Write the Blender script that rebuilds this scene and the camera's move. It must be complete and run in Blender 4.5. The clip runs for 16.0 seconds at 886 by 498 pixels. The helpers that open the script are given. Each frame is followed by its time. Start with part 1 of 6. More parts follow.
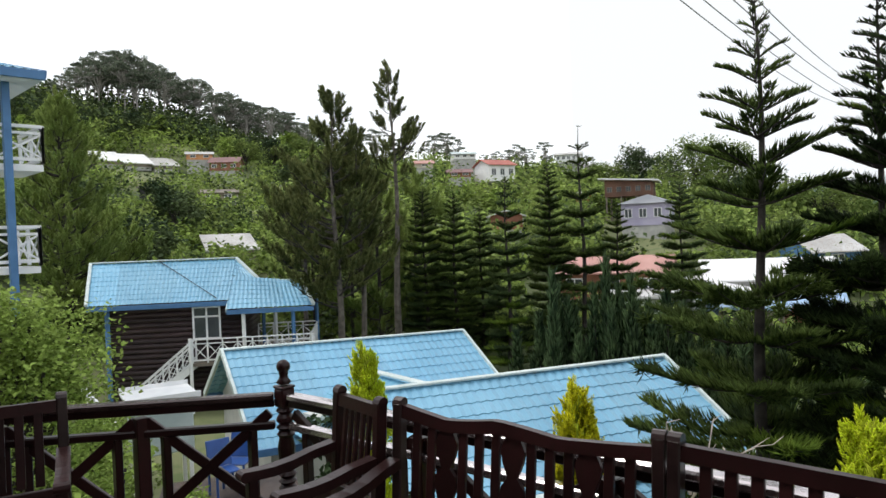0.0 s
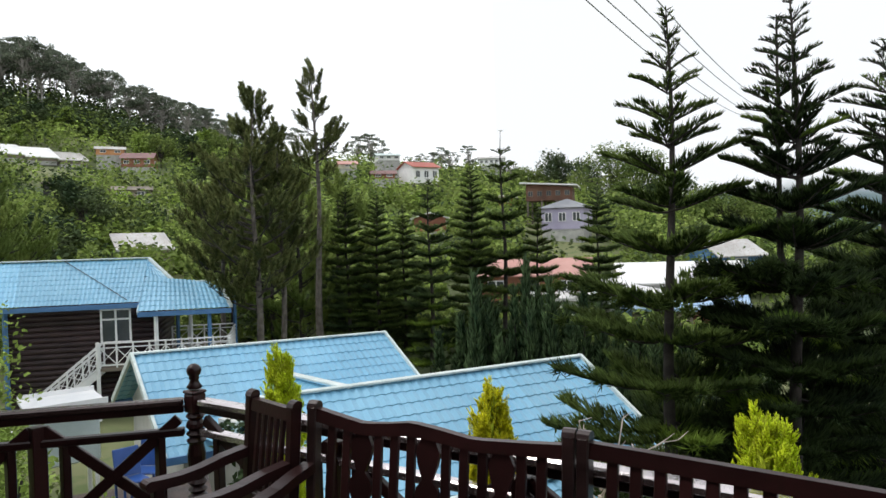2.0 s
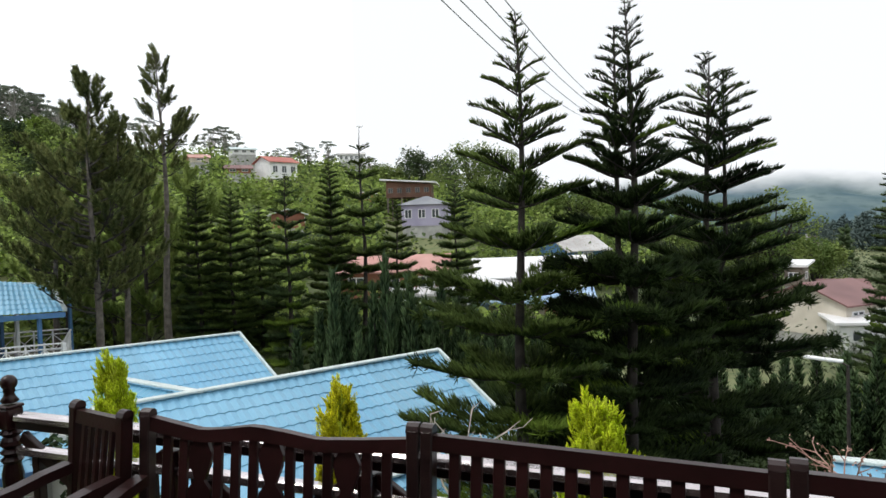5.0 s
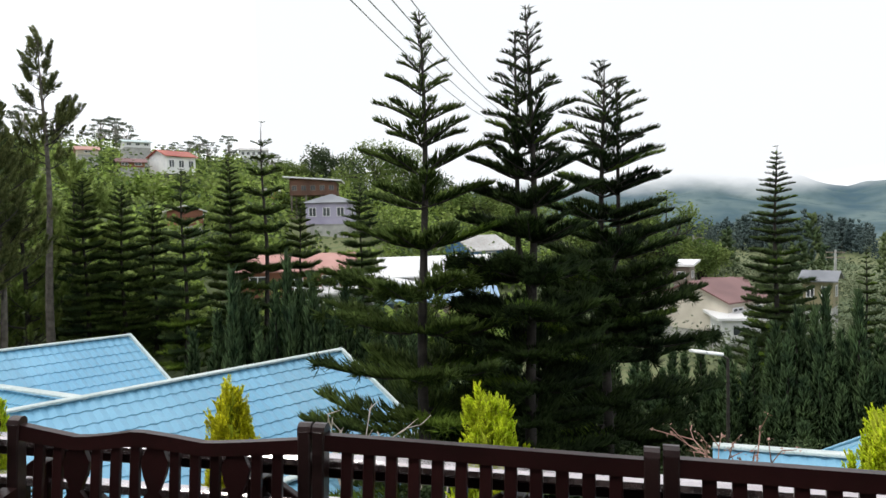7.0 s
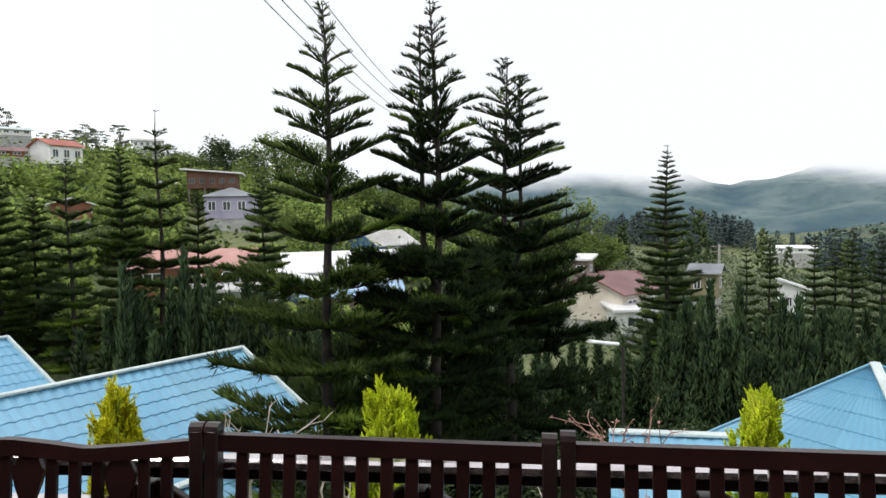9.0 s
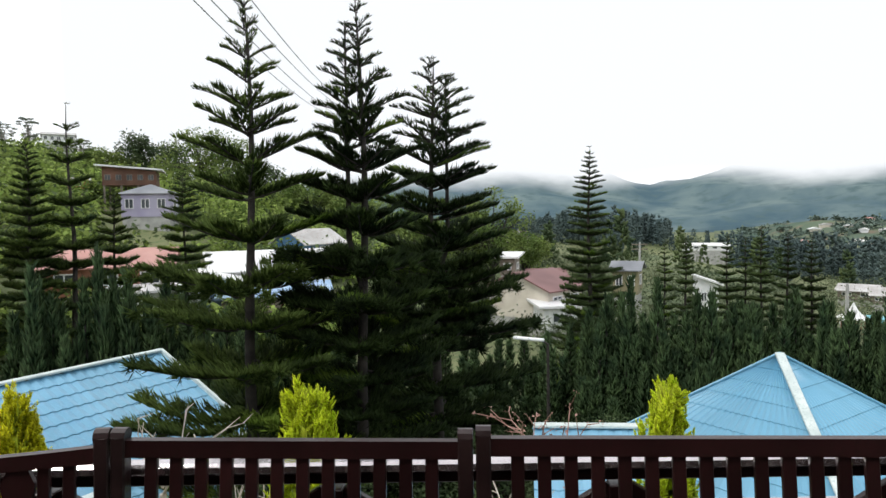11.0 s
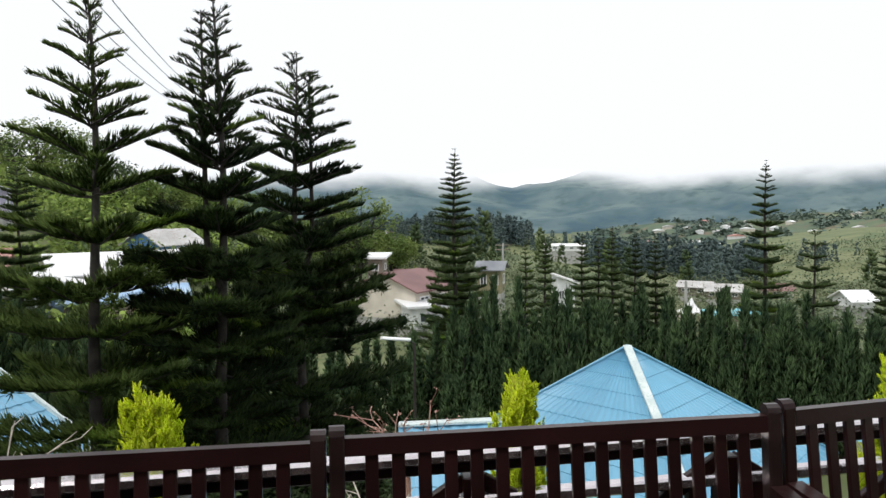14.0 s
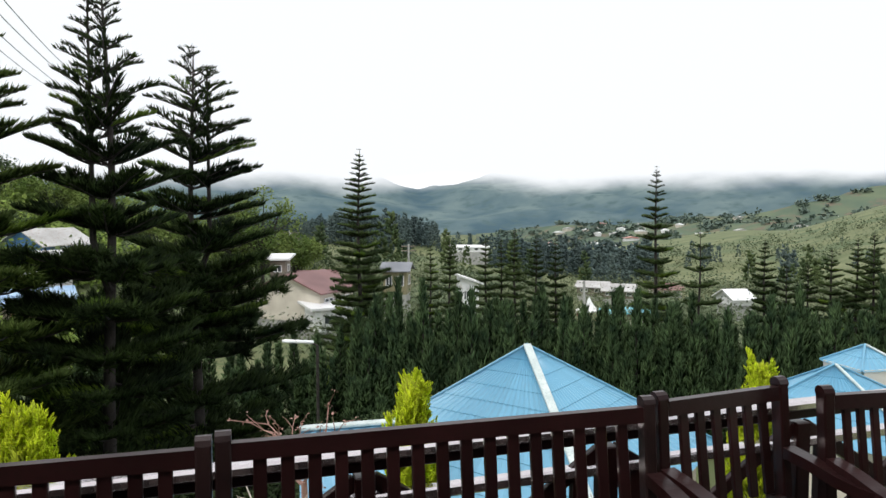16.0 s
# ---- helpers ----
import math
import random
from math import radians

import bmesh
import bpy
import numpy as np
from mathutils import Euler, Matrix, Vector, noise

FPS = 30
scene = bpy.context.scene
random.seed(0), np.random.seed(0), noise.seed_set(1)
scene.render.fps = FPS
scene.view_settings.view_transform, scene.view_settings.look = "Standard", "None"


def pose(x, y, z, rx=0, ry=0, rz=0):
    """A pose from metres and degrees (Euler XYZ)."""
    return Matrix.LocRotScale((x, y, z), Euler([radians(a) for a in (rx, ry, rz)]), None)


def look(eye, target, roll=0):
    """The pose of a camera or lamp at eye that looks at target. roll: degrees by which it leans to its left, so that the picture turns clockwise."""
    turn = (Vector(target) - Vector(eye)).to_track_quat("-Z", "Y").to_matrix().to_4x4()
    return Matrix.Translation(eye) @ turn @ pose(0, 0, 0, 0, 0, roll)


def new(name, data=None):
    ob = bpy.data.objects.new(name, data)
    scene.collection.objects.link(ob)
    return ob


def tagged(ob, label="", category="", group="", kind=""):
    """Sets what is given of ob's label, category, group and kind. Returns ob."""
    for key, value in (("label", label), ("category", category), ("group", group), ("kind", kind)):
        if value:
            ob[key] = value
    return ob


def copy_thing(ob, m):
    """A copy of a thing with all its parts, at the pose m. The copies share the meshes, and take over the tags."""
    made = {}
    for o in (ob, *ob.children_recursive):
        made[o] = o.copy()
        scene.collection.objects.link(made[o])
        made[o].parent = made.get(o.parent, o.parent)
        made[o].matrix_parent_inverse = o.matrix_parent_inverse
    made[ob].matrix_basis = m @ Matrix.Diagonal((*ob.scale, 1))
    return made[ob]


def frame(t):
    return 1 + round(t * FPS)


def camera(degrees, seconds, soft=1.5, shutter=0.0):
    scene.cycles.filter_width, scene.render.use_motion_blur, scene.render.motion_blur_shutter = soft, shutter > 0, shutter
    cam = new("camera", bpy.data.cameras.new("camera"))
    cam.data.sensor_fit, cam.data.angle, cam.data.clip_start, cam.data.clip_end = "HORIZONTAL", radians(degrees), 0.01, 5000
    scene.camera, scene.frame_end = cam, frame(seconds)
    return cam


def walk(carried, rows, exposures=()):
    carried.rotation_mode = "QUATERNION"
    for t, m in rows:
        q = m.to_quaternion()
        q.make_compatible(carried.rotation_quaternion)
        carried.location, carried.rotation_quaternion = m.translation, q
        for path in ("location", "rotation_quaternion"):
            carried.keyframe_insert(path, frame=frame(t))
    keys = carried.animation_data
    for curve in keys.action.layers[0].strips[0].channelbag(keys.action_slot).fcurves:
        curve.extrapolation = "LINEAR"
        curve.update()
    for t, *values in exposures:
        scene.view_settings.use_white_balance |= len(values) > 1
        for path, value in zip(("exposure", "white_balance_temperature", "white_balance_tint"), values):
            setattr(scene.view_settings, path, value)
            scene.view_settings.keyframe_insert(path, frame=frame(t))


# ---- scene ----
cam = camera(65.8, 16.0)
PATH = [
    (0, (0.531, 1.133, 1.737), (-0.833, 2.595, 1.696), -2.2),
    (0.5, (0.539, 1.134, 1.739), (-0.779, 2.637, 1.694), -2.0),
    (1, (0.541, 1.143, 1.737), (-0.732, 2.685, 1.69), -1.8),
    (1.5, (0.545, 1.149, 1.737), (-0.689, 2.722, 1.695), -1.8),
    (2, (0.55, 1.154, 1.735), (-0.643, 2.759, 1.692), -1.6),
    (2.5, (0.554, 1.16, 1.737), (-0.592, 2.798, 1.691), -1.8),
    (3, (0.564, 1.168, 1.737), (-0.519, 2.849, 1.687), -1.6),
    (3.5, (0.569, 1.176, 1.737), (-0.461, 2.889, 1.686), -1.5),
    (4, (0.578, 1.186, 1.733), (-0.397, 2.931, 1.679), -1.6),
    (6.5, (0.634, 1.208, 1.729), (-0.015, 3.098, 1.654), -1.4),
    (7, (0.645, 1.21, 1.726), (0.054, 3.119, 1.652), -1.2),
    (7.5, (0.655, 1.212, 1.724), (0.13, 3.141, 1.65), -1.2),
    (8, (0.652, 1.232, 1.715), (0.204, 3.18, 1.636), -1.2),
    (10.5, (0.686, 1.247, 1.707), (0.509, 3.237, 1.604), -0.8),
    (11, (0.7, 1.243, 1.706), (0.58, 3.237, 1.605), -0.9),
    (11.5, (0.703, 1.246, 1.704), (0.637, 3.243, 1.603), -0.8),
    (12, (0.713, 1.245, 1.703), (0.704, 3.243, 1.604), -0.7),
    (12.5, (0.722, 1.242, 1.702), (0.775, 3.239, 1.602), -0.7),
    (13, (0.728, 1.259, 1.694), (0.849, 3.253, 1.592), -0.8),
    (13.5, (0.735, 1.259, 1.694), (0.934, 3.247, 1.589), -0.6),
    (14, (0.748, 1.259, 1.692), (1.011, 3.239, 1.589), -0.5),
    (14.5, (0.759, 1.251, 1.692), (1.077, 3.223, 1.588), -0.4),
    (15, (0.771, 1.24, 1.695), (1.156, 3.2, 1.593), -0.0),
    (15.5, (0.788, 1.236, 1.694), (1.237, 3.183, 1.593), -0.2),
    (16, (0.793, 1.226, 1.693), (1.324, 3.152, 1.592), 0.0),
]
walk(cam, [(t, look(eye, target, roll)) for t, eye, target, roll in PATH])

# ---- daylight: bright overcast ----
world = bpy.data.worlds.new("overcast_sky")
scene.world = world
world.use_nodes = True
wn, wl = world.node_tree.nodes, world.node_tree.links
wn.clear()
w_out, w_bg = wn.new("ShaderNodeOutputWorld"), wn.new("ShaderNodeBackground")
w_sky = wn.new("ShaderNodeTexSky")
w_sky.sky_type, w_sky.sun_disc = "NISHITA", False
w_sky.sun_elevation, w_sky.sun_rotation = radians(58), radians(-120)
w_tc, w_noise, w_ramp, w_mix, w_scale = (wn.new(k) for k in ("ShaderNodeTexCoord", "ShaderNodeTexNoise", "ShaderNodeValToRGB", "ShaderNodeMix", "ShaderNodeVectorMath"))
w_scale.operation = "MULTIPLY"
w_scale.inputs[1].default_value = (1.0, 1.0, 3.5)
w_noise.inputs["Scale"].default_value, w_noise.inputs["Detail"].default_value = 1.6, 4.0
w_ramp.color_ramp.elements[0].position, w_ramp.color_ramp.elements[0].color = 0.30, (9.0, 9.7, 10.6, 1)
w_ramp.color_ramp.elements[1].position, w_ramp.color_ramp.elements[1].color = 0.52, (13.5, 13.8, 14.2, 1)
w_mix.data_type = "RGBA"
w_mix.inputs[0].default_value = 0.94
wl.new(w_tc.outputs["Generated"], w_scale.inputs[0])
wl.new(w_scale.outputs[0], w_noise.inputs["Vector"])
wl.new(w_noise.outputs["Fac"], w_ramp.inputs[0])
wl.new(w_sky.outputs[0], w_mix.inputs[6])
wl.new(w_ramp.outputs[0], w_mix.inputs[7])
wl.new(w_mix.outputs[2], w_bg.inputs["Color"])
w_bg.inputs["Strength"].default_value = 0.096
wl.new(w_bg.outputs[0], w_out.inputs[0])

sun = new("sun", bpy.data.lights.new("sun", "SUN"))
sun.data.energy, sun.data.angle, sun.data.color = 1.5, radians(12), (1.0, 0.96, 0.9)
sun.matrix_world = look((0, 0, 60), (0.46, 0.27, 59.15))

# ---- materials ----
def material(name, c1, c2, scale=4.0, rough=0.8, bump=0.2, fine=60.0, island=0.0, metal=0.0, spec=0.5, stretch=(1, 1, 1), c3=None, random_ob=0.0):
    """Two tones in broad patches, a third in fine grain, with relief; island: spread of brightness from piece to piece."""
    m = bpy.data.materials.new(name)
    m.use_nodes = True
    n, l = m.node_tree.nodes, m.node_tree.links
    p = n["Principled BSDF"]
    p.inputs["Roughness"].default_value, p.inputs["Metallic"].default_value = rough, metal
    p.inputs["Specular IOR Level"].default_value = spec
    tc, mp = n.new("ShaderNodeTexCoord"), n.new("ShaderNodeMapping")
    mp.inputs["Scale"].default_value = stretch
    l.new(tc.outputs["Object"], mp.inputs["Vector"])
    a, b = n.new("ShaderNodeTexNoise"), n.new("ShaderNodeTexNoise")
    a.inputs["Scale"].default_value, a.inputs["Detail"].default_value = scale, 4
    b.inputs["Scale"].default_value, b.inputs["Detail"].default_value = fine, 3
    for t in (a, b):
        l.new(mp.outputs[0], t.inputs["Vector"])
    r = n.new("ShaderNodeValToRGB")
    r.color_ramp.elements[0].position, r.color_ramp.elements[0].color = 0.35, (*c1, 1)
    r.color_ramp.elements[1].position, r.color_ramp.elements[1].color = 0.65, (*c2, 1)
    l.new(a.outputs["Fac"], r.inputs[0])
    col = r.outputs[0]
    if c3:
        r2, mx = n.new("ShaderNodeValToRGB"), n.new("ShaderNodeMix")
        mx.data_type = "RGBA"
        r2.color_ramp.elements[0].position, r2.color_ramp.elements[1].position = 0.52, 0.68
        l.new(b.outputs["Fac"], r2.inputs[0])
        l.new(r2.outputs[0], mx.inputs[0])
        l.new(col, mx.inputs[6])
        mx.inputs[7].default_value = (*c3, 1)
        col = mx.outputs[2]
    if island or random_ob:
        hsv, mr = n.new("ShaderNodeHueSaturation"), n.new("ShaderNodeMapRange")
        spread = island or random_ob
        mr.inputs["To Min"].default_value, mr.inputs["To Max"].default_value = 1 - spread, 1 + spread
        src = n.new("ShaderNodeNewGeometry").outputs["Random Per Island"] if island else n.new("ShaderNodeObjectInfo").outputs["Random"]
        l.new(src, mr.inputs["Value"])
        l.new(mr.outputs[0], hsv.inputs["Value"])
        l.new(col, hsv.inputs["Color"])
        col = hsv.outputs[0]
    l.new(col, p.inputs["Base Color"])
    if bump:
        bp = n.new("ShaderNodeBump")
        bp.inputs["Strength"].default_value, bp.inputs["Distance"].default_value = bump, 0.02
        l.new(b.outputs["Fac"], bp.inputs["Height"])
        l.new(bp.outputs[0], p.inputs["Normal"])
    return m


def leafy(name, c1, c2, scale=0.8, spread=0.45, trans=0.25, rough=0.75, c3=None):
    m = material(name, c1, c2, scale, rough, 0.0, 5.0, island=spread, spec=0.08, c3=c3)
    n, l = m.node_tree.nodes, m.node_tree.links
    p = n["Principled BSDF"]
    if trans:
        tr, mix = n.new("ShaderNodeBsdfTranslucent"), n.new("ShaderNodeMixShader")
        mix.inputs[0].default_value = trans
        l.new(p.inputs["Base Color"].links[0].from_socket, tr.inputs["Color"])
        l.new(p.outputs[0], mix.inputs[1])
        l.new(tr.outputs[0], mix.inputs[2])
        l.new(mix.outputs[0], n["Material Output"].inputs["Surface"])
    return m


M = {}
M["bench"] = material("stained_hardwood", (0.014, 0.0046, 0.0048), (0.028, 0.0090, 0.0090), 3.0, 0.30, 0.06, 40, c3=(0.020, 0.008, 0.007), random_ob=0.25, spec=0.3)
M["benchworn"] = material("weathered_dark_wood", (0.014, 0.006, 0.006), (0.032, 0.016, 0.015), 6.0, 0.32, 0.10, 50, random_ob=0.2)
# pale metal puts the sky's sheen into a dark varnished handrail
M["rail"] = material("sky_sheen_rail", (0.56, 0.51, 0.52), (0.68, 0.63, 0.64), 5.0, 0.13, 0.04, 60, metal=0.9)
# the same handrail kept dark for the side, which mirrors trees
M["railside"] = material("varnished_dark_rail", (0.030, 0.016, 0.015), (0.055, 0.033, 0.031), 5.0, 0.16, 0.06, 50, metal=0.3, spec=1.0)
M["deck"] = material("deck_planks", (0.025, 0.015, 0.012), (0.055, 0.034, 0.026), 3.0, 0.6, 0.4, 50, random_ob=0.25)
M["roof"] = material("blue_tile_sheet", (0.155, 0.365, 0.53), (0.215, 0.445, 0.61), 0.6, 0.38, 0.1, 30, spec=0.5, c3=(0.18, 0.41, 0.58), random_ob=0.10)
M["roofplain"] = material("blue_sheet", (0.12, 0.325, 0.475), (0.16, 0.385, 0.54), 0.5, 0.4, 0.05, 20, random_ob=0.05)
M["flash"] = material("pale_ridge_cap", (0.50, 0.58, 0.57), (0.66, 0.72, 0.70), 3.0, 0.5, 0.15, 30, c3=(0.42, 0.5, 0.5))
M["barge"] = material("blue_painted_board", (0.06, 0.16, 0.33), (0.08, 0.20, 0.40), 3.0, 0.5, 0.1, 40)
M["white"] = material("white_paint", (0.74, 0.75, 0.76), (0.84, 0.84, 0.84), 2.0, 0.5, 0.1, 40)
M["cream"] = material("cream_wall", (0.55, 0.50, 0.42), (0.66, 0.61, 0.52), 1.0, 0.8, 0.15, 30)
M["greywall"] = material("grey_wall", (0.42, 0.42, 0.40), (0.55, 0.55, 0.52), 1.2, 0.85, 0.2, 25)
M["log"] = material("dark_log_siding", (0.018, 0.009, 0.011), (0.040, 0.021, 0.022), 2.0, 0.6, 0.3, 30, random_ob=0.3, stretch=(0.3, 1, 3))
M["glass"] = material("window_glass", (0.04, 0.05, 0.055), (0.08, 0.09, 0.10), 1.0, 0.08, 0.0, 10, spec=0.5)
M["dark"] = material("dark_opening", (0.02, 0.02, 0.022), (0.04, 0.04, 0.04), 2.0, 0.7, 0.1, 20)
M["zinc"] = material("corrugated_zinc", (0.35, 0.34, 0.33), (0.55, 0.55, 0.54), 0.35, 0.5, 0.2, 8, c3=(0.30, 0.24, 0.2))
M["whiteroof"] = material("white_metal_roof", (0.70, 0.70, 0.70), (0.82, 0.82, 0.82), 0.4, 0.45, 0.1, 8)
M["redtile"] = material("brick_red_roof", (0.34, 0.085, 0.065), (0.44, 0.14, 0.10), 0.4, 0.6, 0.2, 8)
M["turquoise"] = material("turquoise_tarp", (0.10, 0.38, 0.46), (0.16, 0.48, 0.55), 0.5, 0.5, 0.2, 4)
M["brownboard"] = material("dark_brown_boards", (0.10, 0.05, 0.035), (0.18, 0.09, 0.06), 0.8, 0.8, 0.2, 10)
M["slate"] = material("slate_grey_roof", (0.16, 0.17, 0.19), (0.25, 0.26, 0.28), 0.5, 0.6, 0.2, 8)
M["olive"] = material("olive_brown_wall", (0.20, 0.18, 0.10), (0.28, 0.25, 0.15), 0.6, 0.8, 0.1, 8)
M["redroof"] = material("faded_red_roof", (0.40, 0.19, 0.16), (0.52, 0.29, 0.25), 0.4, 0.6, 0.2, 8)
M["maroon"] = material("maroon_roof", (0.16, 0.078, 0.076), (0.225, 0.115, 0.108), 0.4, 0.6, 0.2, 8)
M["rust"] = material("rust_brown_wall", (0.20, 0.08, 0.05), (0.34, 0.15, 0.09), 0.6, 0.8, 0.2, 8)
M["lilac"] = material("lilac_wall", (0.36, 0.33, 0.47), (0.46, 0.43, 0.56), 0.6, 0.8, 0.1, 8)
M["orange"] = material("orange_wall", (0.58, 0.25, 0.10), (0.66, 0.36, 0.18), 0.6, 0.8, 0.1, 8)
M["timber"] = material("weathered_timber", (0.14, 0.12, 0.10), (0.26, 0.22, 0.18), 0.8, 0.8, 0.3, 10)
M["concrete"] = material("grey_concrete", (0.32, 0.32, 0.31), (0.45, 0.45, 0.43), 1.5, 0.85, 0.3, 30)
M["bluetarp"] = material("blue_tarp", (0.20, 0.34, 0.52), (0.34, 0.48, 0.62), 0.5, 0.5, 0.2, 4)
M["bluechair"] = material("blue_plastic", (0.02, 0.07, 0.25), (0.03, 0.09, 0.32), 4.0, 0.35, 0.0, 20)
M["tank"] = material("pale_green_metal", (0.42, 0.50, 0.50), (0.52, 0.60, 0.60), 1.5, 0.5, 0.15, 20)
M["bark"] = material("grey_bark", (0.018, 0.015, 0.013), (0.05, 0.042, 0.036), 6.0, 0.9, 0.6, 30)
M["barkpale"] = material("pale_bark", (0.22, 0.20, 0.18), (0.38, 0.36, 0.33), 4.0, 0.9, 0.4, 30)
M["wire"] = material("aluminium_cable", (0.25, 0.25, 0.26), (0.32, 0.32, 0.33), 2.0, 0.5, 0.0, 10)
M["twig"] = material("pinkish_dry_twig", (0.30, 0.16, 0.13), (0.45, 0.27, 0.22), 8.0, 0.8, 0.2, 40)
M["paletwig"] = material("bleached_dry_twig", (0.42, 0.36, 0.30), (0.58, 0.52, 0.45), 8.0, 0.8, 0.2, 40)
M["norfolk"] = leafy("norfolk_pine_needles", (0.036, 0.058, 0.017), (0.098, 0.142, 0.032), 0.9, 0.5, 0.35)
M["norfolkdark"] = leafy("dark_norfolk_needles", (0.012, 0.022, 0.009), (0.040, 0.064, 0.017), 0.9, 0.55, 0.3)
M["norfolktip"] = leafy("young_norfolk_needles", (0.06, 0.115, 0.016), (0.16, 0.235, 0.035), 1.2, 0.4, 0.32)
M["norfolkrow"] = leafy("row_norfolk_needles", (0.024, 0.044, 0.017), (0.075, 0.108, 0.034), 0.7, 0.5, 0.2)
M["pinedark"] = leafy("plume_pine_needles", (0.085, 0.106, 0.036), (0.185, 0.205, 0.070), 0.6, 0.45, 0.35, c3=(0.075, 0.10, 0.035))
M["barkpine"] = material("grey_brown_pine_bark", (0.07, 0.06, 0.05), (0.16, 0.14, 0.12), 5.0, 0.9, 0.6, 25)
M["pinelight"] = leafy("light_pine_needles", (0.17, 0.25, 0.06), (0.34, 0.42, 0.12), 0.4, 0.28, 0.42)
M["cypress"] = leafy("cypress_foliage", (0.018, 0.036, 0.017), (0.066, 0.105, 0.042), 1.6, 0.6, 0.15)
M["thuja"] = leafy("golden_thuja", (0.55, 0.68, 0.03), (0.80, 0.88, 0.07), 6.0, 0.3, 0.5)
M["thujaold"] = leafy("amber_thuja", (0.58, 0.58, 0.02), (0.86, 0.84, 0.05), 6.0, 0.3, 0.5)
M["thujain"] = leafy("inner_thuja", (0.28, 0.36, 0.025), (0.44, 0.50, 0.04), 6.0, 0.35, 0.1)
M["leaf"] = leafy("light_green_leaves", (0.17, 0.25, 0.05), (0.33, 0.43, 0.11), 1.2, 0.45, 0.3)
M["leafmid"] = leafy("mid_green_leaves", (0.10, 0.155, 0.04), (0.25, 0.31, 0.095), 0.22, 0.25, 0.25)
M["leafdark"] = leafy("dark_green_leaves", (0.040, 0.066, 0.032), (0.11, 0.145, 0.06), 0.25, 0.28, 0.15)
# hilltop leaves paled towards grey, with haze put into the colour
M["leafgrey"] = leafy("haze_grey_leaves", (0.13, 0.155, 0.12), (0.21, 0.24, 0.175), 0.3, 0.4, 0.35)
# shrub greens lightened and dulled to paint haze between the houses
M["leafvalley"] = leafy("haze_pale_shrub_leaves", (0.080, 0.112, 0.068), (0.165, 0.185, 0.105), 0.05, 0.12, 0.1)
# conifer leaves tinted blue to stand in for haze over the valley
M["leafhaze"] = leafy("haze_blue_leaves", (0.052, 0.080, 0.082), (0.095, 0.128, 0.118), 0.05, 0.3, 0.0)
# leaf tones greyed towards the slope behind, as haze would do
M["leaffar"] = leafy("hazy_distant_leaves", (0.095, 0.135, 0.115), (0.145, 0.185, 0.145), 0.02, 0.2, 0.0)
M["grass"] = material("grassy_slope", (0.070, 0.105, 0.038), (0.175, 0.185, 0.085), 0.05, 0.95, 0.5, 1.2, c3=(0.105, 0.14, 0.05))
# the blue of air haze is mixed into the mountain's base colours
M["mountain"] = material("haze_blue_mountain", (0.070, 0.115, 0.140), (0.150, 0.200, 0.200), 0.008, 1.0, 0.0, 0.03, spec=0.0, c3=(0.085, 0.128, 0.135))
# field greens and browns carry a painted share of valley haze
M["fields"] = material("haze_tinted_fields", (0.085, 0.125, 0.100), (0.160, 0.190, 0.120), 0.012, 1.0, 0.0, 0.045, spec=0.0, c3=(0.175, 0.150, 0.115))

